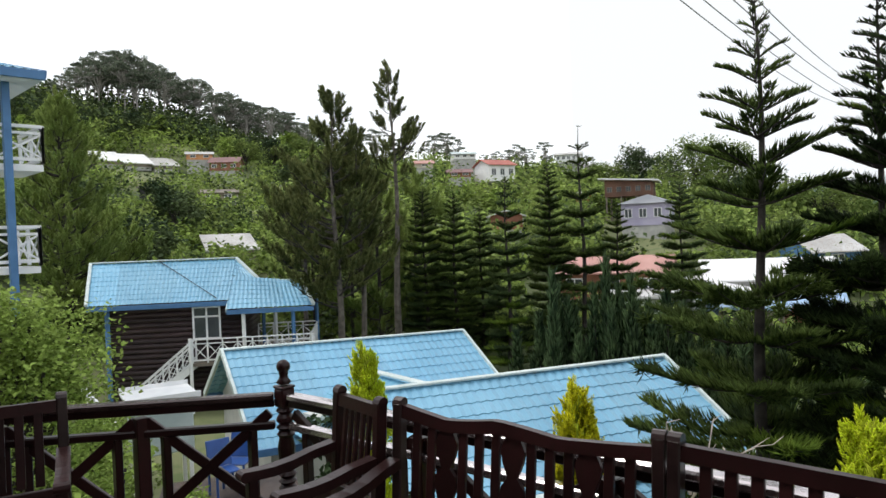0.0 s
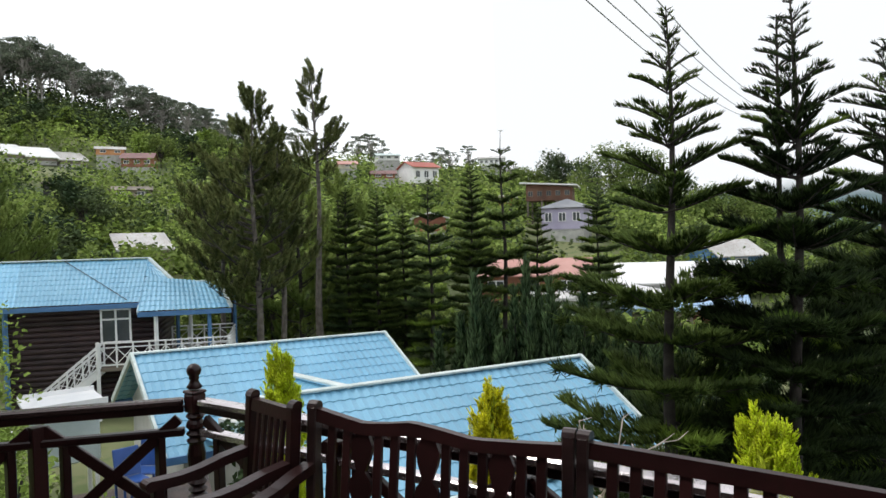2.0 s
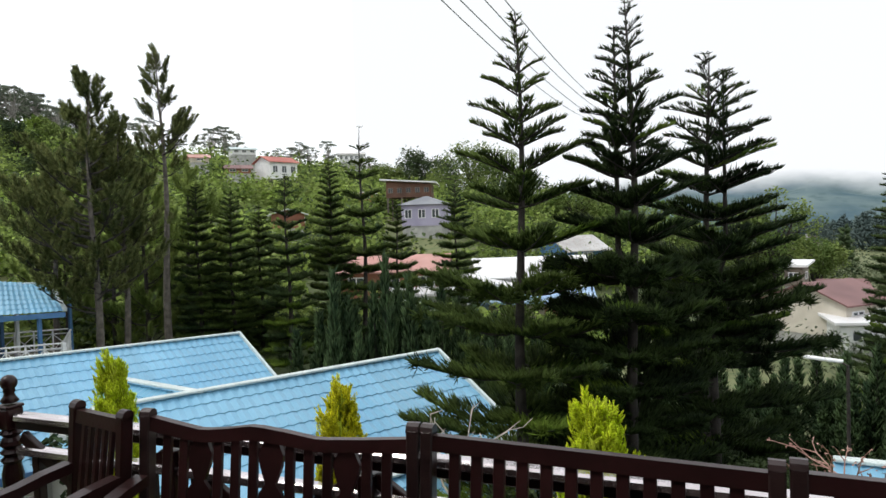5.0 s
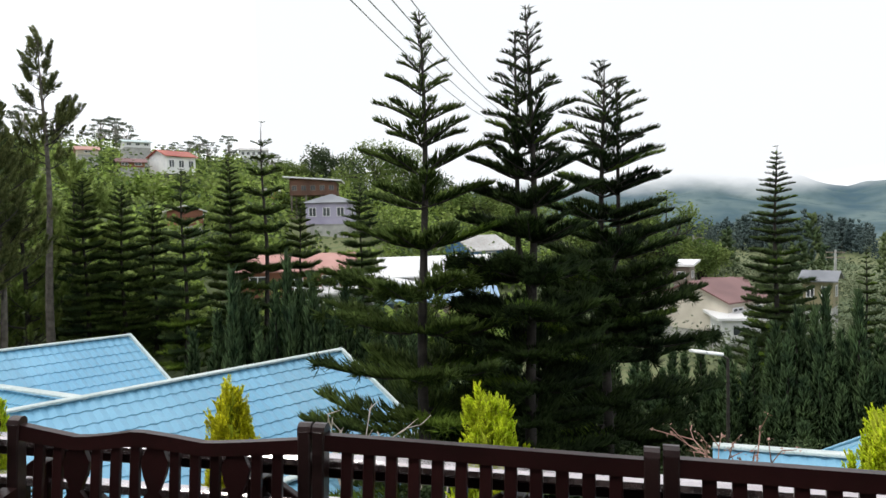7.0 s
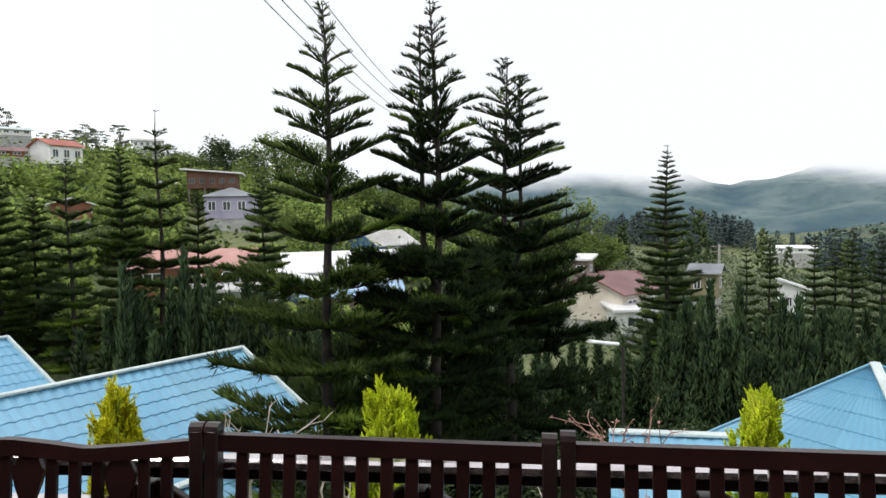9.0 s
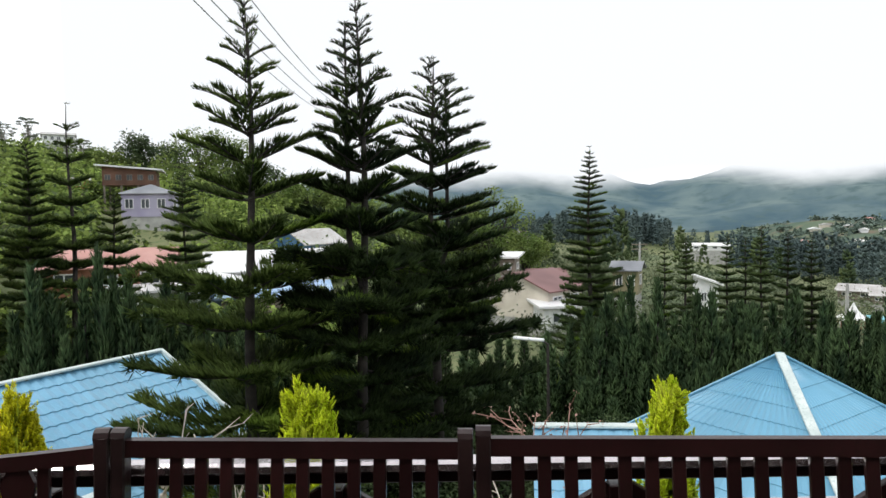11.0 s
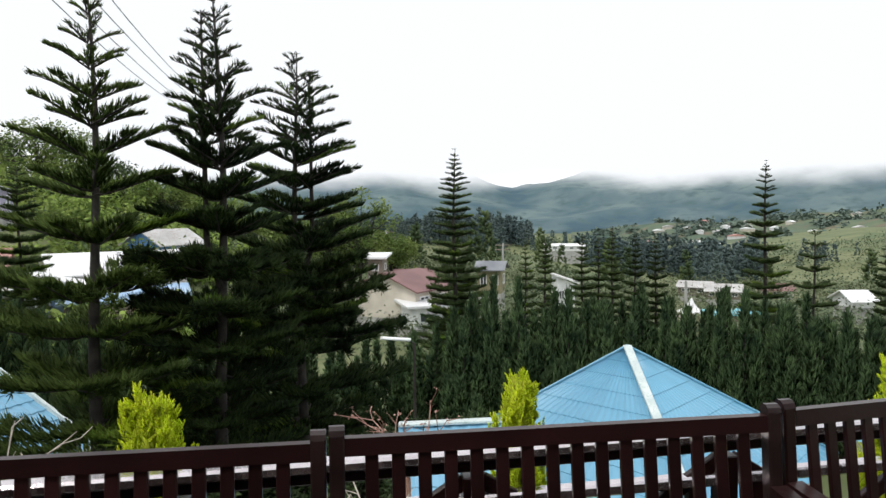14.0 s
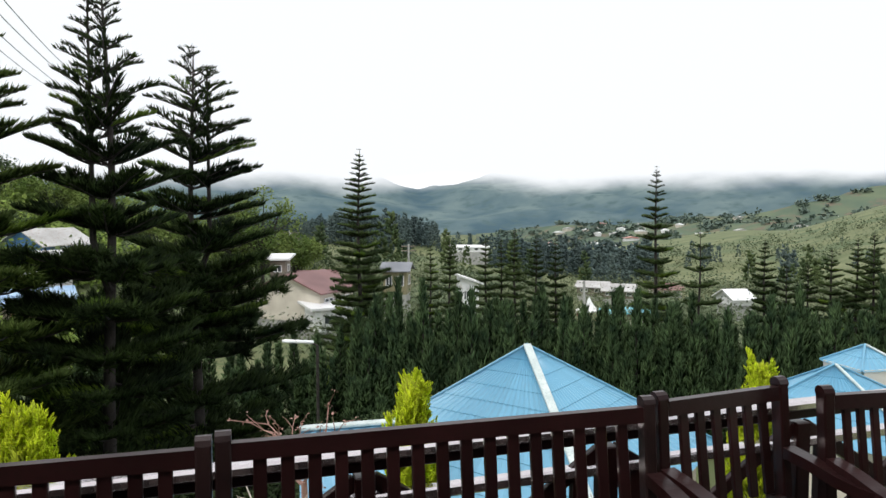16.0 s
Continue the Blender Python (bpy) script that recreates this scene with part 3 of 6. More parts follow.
def armrest_shape(x, depth=0.43):
    """A swept arm from the back post down and forward to a rounded end."""
    s = Shape()
    pts = [(0.02, 0.73), (-0.10, 0.715), (-0.21, 0.692), (-0.31, 0.682), (-0.39, 0.684), (-depth - 0.02, 0.688)]
    low = [(y, z - 0.045) for y, z in pts[::-1]]
    n = len(pts)
    ring = pts + low
    w = 0.032
    vs = [Vector((x - w, y, z)) for y, z in ring] + [Vector((x + w, y, z)) for y, z in ring]
    m = len(ring)
    fs = [(i, i + m, (i + 1) % m + m, (i + 1) % m) for i in range(m)]
    for i in range(n - 1):
        fs += [(i, i + 1, m - 2 - i, m - 1 - i), (i + m, m - 1 - i + m, m - 2 - i + m, i + 1 + m)]
    s.add(vs, fs)
    s.tube([(x - 0.034, -depth - 0.02, 0.664), (x + 0.034, -depth - 0.02, 0.664)], 0.026, 10)
    return s


def lean(shape):
    """Leans what is above the seat backwards a little."""
    shape.v = [(x, y + max(0.0, z - 0.42) * 0.13, z) for x, y, z in shape.v]
    return shape


def seat_with_back(name, label, a, b, slats, crest=None, top=0.975, arms=(True, True), category="bench", group=""):
    """A garden seat whose back runs from a to b at the top; it faces away from the rail."""
    a, b = Vector(a), Vector(b)
    span = (b - a).length
    turn = math.degrees(math.atan2(b.y - a.y, b.x - a.x))
    off = Matrix.Rotation(radians(turn), 4, "Z") @ Vector((0, 0.072, 0))
    ob = thing(name, label, category, group, at=pose(a.x - off.x, a.y - off.y, 0, 0, 0, turn))
    pw = 0.05
    for x in (pw / 2, span - pw / 2):
        s = Shape().box(pose(x, 0, top / 2), pw, 0.055, top, 0.006)
        s.tube([(x - pw / 2, 0, top - 0.004), (x + pw / 2, 0, top - 0.004)], 0.0275, 10)
        part("back_post", lean(s), M["benchworn"] if slats > 8 else M["bench"], ob)
    inner0, inner1 = pw, span - pw
    n = 24
    prof = crest or (lambda u: 0.0)
    up = [(inner0 + (inner1 - inner0) * k / n, top - 0.015 + prof(k / n)) for k in range(n + 1)]
    low = [(inner0 + (inner1 - inner0) * k / n, top - 0.072 + prof(k / n) * 0.8) for k in range(n, -1, -1)]
    part("crest_rail", lean(Shape().slab(up + low, -0.018, 0.018)), M["bench"], ob)
    part("lower_rail", lean(Shape().box(pose(span / 2, 0, 0.50), inner1 - inner0, 0.03, 0.06, 0.004)), M["bench"], ob)
    pitch = (inner1 - inner0) / (slats + 1)
    for k in range(slats):
        x, u = inner0 + pitch * (k + 1), (k + 1) / (slats + 1)
        z1 = top - 0.068 + prof(u) * 0.8
        if crest and k in (2, 6, 10):
            w = [(0.032, 0.0), (0.032, 0.1), (0.058, 0.28), (0.050, 0.42), (0.022, 0.52), (0.046, 0.70), (0.056, 0.84), (0.032, 1.0)]
            out = [(x + r, 0.55 + (z1 - 0.55) * t) for r, t in w] + [(x - r, 0.55 + (z1 - 0.55) * t) for r, t in w[::-1]]
            s = Shape().slab(out, -0.01, 0.01)
        else:
            s = Shape().box(pose(x, 0, (0.55 + z1) / 2), pitch * 0.50, 0.02, z1 - 0.55 + 0.004, 0.003)
        part("slat", lean(s), M["bench"], ob)
    for k in range(6):
        part("seat_slat", Shape().box(pose(span / 2, -0.055 - 0.072 * k, 0.425), span, 0.062, 0.024, 0.004), M["benchworn"], ob)
    part("front_apron", Shape().box(pose(span / 2, -0.40, 0.375), span - 0.08, 0.025, 0.075, 0.004), M["bench"], ob)
    for x in (pw / 2, span - pw / 2):
        part("front_leg", Shape().box(pose(x, -0.41, 0.322), pw, 0.05, 0.644, 0.006), M["bench"], ob)
        part("side_rail", Shape().box(pose(x, -0.205, 0.385), 0.03, 0.36, 0.06, 0.004), M["bench"], ob)
    for x, on in ((pw / 2, arms[0]), (span - pw / 2, arms[1])):
        if on:
            part("armrest", armrest_shape(x), M["bench"], ob, "swept armrest with a rolled end")
    return ob


def hump(u):
    return float(np.interp(u, (0, 0.1, 0.22, 0.33, 0.43, 0.55, 0.68, 0.85, 1.0), (0.008, -0.012, -0.034, -0.022, -0.006, -0.022, -0.044, -0.034, -0.022)))


SEATS = "seats along the deck railing"
seat_with_back("garden_chair", "dark stained slatted wooden chair with swept arms", (-2.25, 3.285), (-1.835, 3.225), 5, category="chair", group=SEATS)
seat_with_back("garden_bench", "dark wooden bench with a humped crest and vase-shaped splats", (-1.805, 3.275), (-0.578, 3.47), 13, crest=hump, group=SEATS)
seat_with_back("garden_bench", "dark wooden slatted bench with a straight crest", (-0.568, 3.47), (0.655, 3.473), 12, group=SEATS)
seat_with_back("garden_bench", "long dark wooden slatted bench with a straight crest", (0.664, 3.473), (2.24, 3.488), 16, top=0.985, group=SEATS)
seat_with_back("garden_chair", "dark wooden slatted armchair beside the long bench", (2.262, 3.51), (2.94, 3.60), 6, top=0.99, category="chair", group=SEATS)
seat_with_back("garden_chair", "dark wooden slatted armchair at the end of the row", (2.97, 3.44), (3.53, 3.40), 6, top=0.985, category="chair", group=SEATS)
seat_with_back("garden_bench", "dark wooden slatted bench along the side railing", (-3.72, 1.25), (-3.33, 2.37), 12, top=0.98, group=SEATS)

# ---- lodges with blue tile-sheet roofs ----
def roof_slope(parent, a, b, c, d, mat, pitch=0.20, course=0.34, sheets=0, relief=0.016, name="roof_sheet"):
    """Pressed tile sheets on the slope between ridge a-b and eave d-c, each sheet a piece running from ridge to eave."""
    a, b, c, d = (Vector(p) for p in (a, b, c, d))
    wide, tall = max((b - a).length, (c - d).length), max((d - a).length, (c - b).length)
    up = ((d + c) / 2 - (a + b) / 2).cross((b + c) / 2 - (a + d) / 2).normalized()
    if up.z < 0:
        up = -up
    sheets = sheets or max(1, round(wide / 1.05))
    courses = max(1, round(tall / course))
    waves = max(1, round(wide / sheets / pitch))
    for k in range(sheets):
        n = waves * 4
        vs, fs, cols = [], [], n + 1
        rows = []
        for r in range(courses):
            rows += [(r / courses, 0.0), ((r + 0.97) / courses, 1.0)]
        for t, step in rows:
            for i in range(cols):
                u = (k + i / n) / sheets
                p = (a.lerp(b, u)).lerp(d.lerp(c, u), t)
                z = relief * (0.8 * math.cos(2 * math.pi * i / 4) + 1.1 * step)
                vs.append(p + up * z)
        for r in range(len(rows) - 1):
            for i in range(n):
                q = r * cols + i
                fs.append((q, q + 1, q + cols + 1, q + cols))
        s = Shape().add(vs, fs)
        part(name, s, mat, parent)


def cap(parent, pts, w, mat, h=0.05, name="ridge_cap"):
    s = Shape()
    for p, q in zip(pts[:-1], pts[1:]):
        s.beam(p, q, w, h, 0.012)
    return part(name, s, mat, parent)


def gable_lodge(name, label, left, right, slope_front, slope_back, wall_h, wall_mat, cap_w=0.16):
    """A lodge with ridge left-right; slope vectors run from ridge to eave on the front and the back."""
    ob = thing(name, label, "house")
    l, r, f, k = Vector(left), Vector(right), Vector(slope_front), Vector(slope_back)
    front, back = thing_part("front_roof", ob), thing_part("back_roof", ob)
    roof_slope(front, l, r, r + f, l + f, M["roof"])
    roof_slope(back, l, r, r + k, l + k, M["roof"])
    z = Vector((0, 0, 0.04))
    cap(ob, [l + z, r + z], cap_w, M["flash"])
    for e in (l, r):
        part("barge_board", Shape().beam(e + z * 0.4, e + f + z * 0.4, 0.07, 0.15).beam(e + z * 0.4, e + k + z * 0.4, 0.07, 0.15), M["flash"], ob, "pale barge boards")
    for e0, e1 in ((l + f, r + f), (l + k, r + k)):
        part("fascia", Shape().beam(e0 - z, e1 - z, 0.05, 0.16), M["barge"], ob)
    along = (r - l).normalized()
    a0, a1 = l + along * 0.45, r - along * 0.45
    down = Vector((0, 0, -0.09))
    for e, o in ((a0, 1), (a1, -1)):
        s = Shape()
        p = [e + down, e + f * 0.86 + down, Vector((*(e + f * 0.86).xy, l.z - wall_h)), Vector((*(e + k * 0.86).xy, l.z - wall_h)), e + k * 0.86 + down]
        t = along * (0.12 * o)
        s.add(p + [q + t for q in p], [(0, 1, 2, 3, 4), (9, 8, 7, 6, 5)] + [(i, i + 5, (i + 1) % 5 + 5, (i + 1) % 5) for i in range(5)])
        part("gable_wall", s, wall_mat, ob)
    for v in (f, k):
        p, q = a0 + v * 0.86 + down, a1 + v * 0.86 + down
        mid = (p.z + l.z - wall_h) / 2
        part("side_wall", Shape().beam(Vector((p.x, p.y, mid)), Vector((q.x, q.y, mid)), 0.12, p.z - (l.z - wall_h), 0.0), wall_mat, ob)
    return ob


def thing_part(name, parent):
    ob = new(name)
    ob.parent = parent
    return ob


A_L, A_R = Vector((-15.2, 9.75, -0.95)), Vector((-13.05, 16.4, -1.16))
lodge_a = gable_lodge("lodge", "low lodge with pale walls and a light blue tiled gable roof", A_L, A_R, (2.9, -0.95, -1.75), (-2.6, 0.85, -1.6), 4.2, M["greywall"])
B_L, B_R = Vector((-9.6, 9.0, -1.18)), Vector((-6.35, 15.6, -1.18))
lodge_b = gable_lodge("lodge", "low lodge with a light blue tiled gable roof below the deck", B_L, B_R, (3.2, -1.57, -1.85), (-2.7, 1.3, -1.55), 4.2, M["greywall"])


def link_roof():
    """The low cross roof between the two lodges, and the porch below the second."""
    ob = thing("link_roof", "small blue roof joining the two lodges with pale flashing", "roof")
    a, b = Vector((-12.6, 11.9, -1.50)), Vector((-9.2, 11.1, -1.42))
    s = thing_part("slope", ob)
    roof_slope(s, a, b, b + Vector((0.1, -2.2, -0.95)), a + Vector((0.1, -2.2, -0.95)), M["roofplain"], sheets=2)
    cap(ob, [a + Vector((0, 0, 0.07)), b + Vector((0, 0, 0.09))], 0.2, M["flash"], name="flashing")
    part("support_wall", Shape().box(pose(-10.9, 10.6, -3.9), 2.6, 1.2, 3.6), M["greywall"], ob)
    p = thing("porch_roof", "lean-to blue porch roof with pale flashing beside the lodge", "roof")
    f = Vector((3.2, -1.57, -1.85)).normalized()
    e0, e1 = B_L.lerp(B_R, 0.05) + f * 3.2, B_R + f * 3.05
    t = thing_part("slope", p)
    g = Vector((2.2, -1.05, -0.55))
    roof_slope(t, e0, e1, e1 + g, e0 + g, M["roof"])
    cap(p, [e0 + Vector((0, 0, 0.06)), e1 + Vector((0, 0, 0.06))], 0.2, M["flash"], name="flashing")
    for u in (0.05, 0.5, 0.95):
        q = (e0 + g).lerp(e1 + g, u) - g * 0.1
        part("porch_post", Shape().beam((q.x, q.y, -5.6), (q.x, q.y, q.z - 0.02), 0.1, 0.1), M["white"], p)


link_roof()


def pyramid_lodge(name, label, apex, half, drop, turn, wall_h, front_cap=0.18):
    ob = thing(name, label, "house")
    apex = Vector(apex)
    cs = [apex + Matrix.Rotation(radians(turn + 90 * k), 3, "Z") @ Vector((0, -half, 0)) - Vector((0, 0, drop)) for k in range(4)]
    for k in range(4):
        side = thing_part("roof_side", ob)
        roof_slope(side, apex, apex, cs[(k + 1) % 4], cs[k], M["roofplain"], pitch=0.36, course=0.5, sheets=7, relief=0.012)
    z = Vector((0, 0, 0.045))
    for k, c in enumerate(cs):
        cap(ob, [apex + z, c + z], front_cap if k == 0 else 0.05, M["flash"] if k == 0 else M["roofplain"], name="hip_cap")
    s = Shape()
    w = [Vector((*apex.xy, 0)).lerp(Vector((*c.xy, 0)), 0.86) for c in cs]
    for k in range(4):
        p, q = w[k], w[(k + 1) % 4]
        zt = apex.z - drop * 0.9
        s.beam((p.x, p.y, zt - wall_h / 2), (q.x, q.y, zt - wall_h / 2), 0.14, wall_h, 0)
    part("wall", s, M["cream"], ob)
    return ob


pyramid_lodge("pavilion", "pavilion with a light blue pyramid roof and pale hip caps", (6.48, 14.98, -1.17), 4.6, 2.4, -6, 2.4)
pyramid_lodge("pavilion", "pavilion with a blue pyramid roof at the hedge", (13.63, 13.85, -1.78), 2.9, 1.3, -8, 2.8, 0.07)
pyramid_lodge("pavilion", "small pavilion with a blue pyramid roof half hidden by pines", (15.6, 14.9, -1.62), 1.0, 0.5, 40, 3.2, 0.07)


def low_roof():
    ob = thing("covered_walk", "low blue roofed walkway before the pavilion", "roof")
    a, b = Vector((1.40, 11.45, -1.52)), Vector((3.1, 11.3, -1.48))
    f = Vector((-0.1, -1.6, -0.55))
    s = thing_part("slope", ob)
    roof_slope(s, a, b, b + f, a + f, M["roof"])
    t = thing_part("back_slope", ob)
    roof_slope(t, a, b, b - f + Vector((0, 0, -1.1)), a - f + Vector((0, 0, -1.1)), M["roof"])
    cap(ob, [a + Vector((0, 0, 0.04)), b + Vector((0, 0, 0.04))], 0.16, M["flash"])
    for u in (0.06, 0.94):
        for g in (f, -f + Vector((0, 0, -1.1))):
            q = a.lerp(b, u) + g * 0.9
            part("post", Shape().beam((q.x, q.y, -5.6), (q.x, q.y, q.z - 0.01), 0.1, 0.1), M["white"], ob)


low_roof()

# ---- trees ----
def trunk_shape(h, r, lean=0.0, seed=0, sides=9):
    rng = np.random.default_rng(seed)
    n = 12
    ph = rng.uniform(0, 6.28)
    pts = [(lean * h * (k / n) + 0.02 * h * math.sin(ph + k * 0.7) * 0.25, 0.02 * h * math.cos(ph + k * 0.6) * 0.25, h * k / n) for k in range(n + 1)]
    return Shape().tube(pts, [max(0.008, r * (1 - k / n) ** 0.8 + 0.006) for k in range(n + 1)], sides)


def norfolk(name, label, place, height, width, seed, mat, gap=0.45, bare=0.02, dense=1.0, size=1.0, tip_mat=None, arms=6, shape=None, lift=0.42, group="", forked=0.0, base=0.0, tuft=26):
    """A Norfolk pine: whorls of boat-shaped branches, swept up at their ends, brushed with upright branchlets."""
    rng = np.random.default_rng(seed)
    ob = thing(name, label, "tree", group, at=Matrix.Translation(place))
    part("trunk", trunk_shape(height, height * 0.010 + 0.02, 0, seed), M["bark"], ob, smooth=True)
    prof = shape or ((0, 0.0), (0.024, 0.09), (0.07, 0.18), (0.12, 0.30), (0.15, 0.38), (0.19, 0.45), (0.22, 0.51), (0.3, 0.61), (0.4, 0.78), (0.5, 0.88), (0.65, 1.0), (1, 1.1))
    stems = [(0.0, 0.0, height, 1.0)]
    if forked:
        stems.append((forked, 0.1, height * 0.968, 0.9))
    main, tips, limbs = [], [], Shape()
    up = np.array([0, 0, 1.0])
    for sx, sy, top, scale in stems:
        z = top - bare * height
        reach = top if sx == 0 else top - height * 0.42
        if sx:
            limbs.tube([(0, 0, top - height * 0.40), (sx, sy, top - height * 0.33), (sx, sy, top)], [0.07, 0.05, 0.012], 7)
        # the bare leader with its little star of first shoots
        for k in range(5):
            az = 1.257 * k + rng.uniform(0, 0.5)
            d = np.array([[math.cos(az), math.sin(az), 0.35]])
            main.append(spikes(np.array([[sx, sy, top - 0.05 * size]]), d, 0.13 * size, 0.012 * size))
        while z > max(base, top - reach) + 0.3:
            depth = (top - z) / top
            rad = width * scale * float(np.interp(depth, [p[0] for p in prof], [p[1] for p in prof]))
            n_arm = arms if depth > 0.12 else 5
            turn = rng.uniform(0, 6.28)
            slope = lift * float(np.interp(depth, (0, 0.1, 0.25, 0.4, 0.6, 1), (1.9, 1.6, 1.15, 0.75, 0.4, 0.1)))
            sag = float(np.interp(depth, (0, 0.2, 0.4, 1), (0, 0.03, 0.13, 0.11)))
            for k in range(n_arm):
                az = turn + 6.283 * k / n_arm + rng.normal(0, 0.14)
                ln = rad * rng.uniform(0.74, 1.14)
                if depth > 0.35 and rng.random() < 0.05:
                    continue
                zb = z + rng.normal(0, 0.07) * gap
                out = np.array([math.cos(az), math.sin(az), 0.0])
                side = np.array([-out[1], out[0], 0.0])
                s0, g0 = slope * rng.uniform(0.75, 1.25), sag * rng.uniform(0.7, 1.3)

                def along(u):
                    u = np.asarray(u)[:, None]
                    return np.array([sx, sy, zb]) + out * ln * u + up * ln * (s0 * u * (1 - 0.32 * u * u) - g0 * np.sin(np.pi * u**0.75))

                uu = np.linspace(0, 0.96, 6)
                limbs.tube(along(uu), np.linspace(0.012 + 0.010 * ln, 0.005, 6), 5, cap=False)
                m = max(14, int((75 + 65 * depth) * ln * dense * min(1, 0.5 + 1.6 * depth)))
                u = rng.uniform(0.04, 1.0, m) ** 0.85
                fan = np.sin(np.clip(u, 0, 1) * np.pi * 0.8 + 0.4)
                sgn = rng.choice([-1, 1], m)
                spread = 0.21 * ln * fan * rng.uniform(0, 1, m) ** 1.3 * min(1, 0.4 + depth * 1.6)
                base_p = along(u) + side * (sgn * spread)[:, None] + up * (spread * 0.2)[:, None]
                d = out * rng.uniform(0.35, 0.85, m)[:, None] + side * (sgn * rng.uniform(0.1, 0.6, m))[:, None] + up * rng.uniform(0.4, 1.0, m)[:, None]
                length = size * (0.34 + 0.66 * min(1, depth * 2.4)) * rng.uniform(0.12, 0.26, m) * (0.55 + 0.55 * fan)
                last = tips if (tip_mat is not None and rng.random() < 0.06 + 0.5 * max(0, depth - 0.3)) else main
                last.append(spikes(base_p, d, length, size * (0.6 + 0.4 * min(1, depth * 3)) * rng.uniform(0.009, 0.016, m)))
                if depth > 0.38:
                    for q in range(1 + int(ln * 2.2)):
                        j = int(tuft * 0.55 * dense)
                        c = along(rng.uniform(0.45, 1.0, 1)) + side * rng.normal(0, 0.17) * ln
                        dd = out * 0.55 + up * 0.55 + rng.normal(0, 0.62, (j, 3))
                        (last if q % 3 else main).append(spikes(c + rng.normal(0, 0.03, (j, 3)), dd, size * rng.uniform(0.11, 0.22, j), size * 0.010))
            z -= gap * (0.52 + 0.6 * min(1, depth * 3.0)) * rng.uniform(0.82, 1.18)
    part("branchwork", limbs, M["bark"], ob)["kind"] = "stuff"
    v, f = gather(main)
    part("crown", big_mesh("crown", v, f, mat), mat, ob)["kind"] = "stuff"
    if tips:
        v, f = gather(tips)
        part("young_growth", big_mesh("young_growth", v, f, tip_mat), tip_mat, ob, "bright green young growth")["kind"] = "stuff"
    return ob


GROUND = -5.6
norfolk("norfolk_pine", "tall open Norfolk pine with upswept tiered branches", Vector((-2.97, 11.81, GROUND)), 10.75, 1.95, 11, M["norfolk"], gap=0.58, dense=2.4, size=1.15, tip_mat=M["norfolktip"], lift=0.40, tuft=40)
norfolk("norfolk_pine", "tall dark double-topped Norfolk pine", Vector((-1.29, 12.34, GROUND)), 10.82, 1.7, 12, M["norfolkdark"], gap=0.52, dense=2.3, size=1.12, tip_mat=M["norfolktip"], lift=0.40, forked=-0.23, tuft=55)
norfolk("norfolk_pine", "broad dark Norfolk pine with a forked top", Vector((-0.31, 14.95, GROUND)), 10.45, 2.1, 13, M["norfolkdark"], gap=0.58, dense=2.2, size=1.2, tip_mat=M["norfolktip"], lift=0.36, forked=0.28, tuft=60, shape=((0, 0.0), (0.02, 0.10), (0.05, 0.20), (0.12, 0.40), (0.2, 0.52), (0.3, 0.62), (0.4, 0.76), (0.5, 0.86), (0.65, 1.0), (1, 1.1)))
norfolk("norfolk_pine", "slender dense Norfolk pine standing apart", Vector((4.60, 26.88, -6.0)), 10.15, 0.98, 14, M["norfolkrow"], gap=0.30, dense=2.3, size=1.05, tip_mat=M["norfolktip"], lift=0.2, tuft=22, bare=0.03, shape=((0, 0.0), (0.03, 0.14), (0.08, 0.36), (0.16, 0.58), (0.29, 0.84), (0.44, 1.04), (0.6, 1.28), (0.8, 1.75), (1, 2.1)))


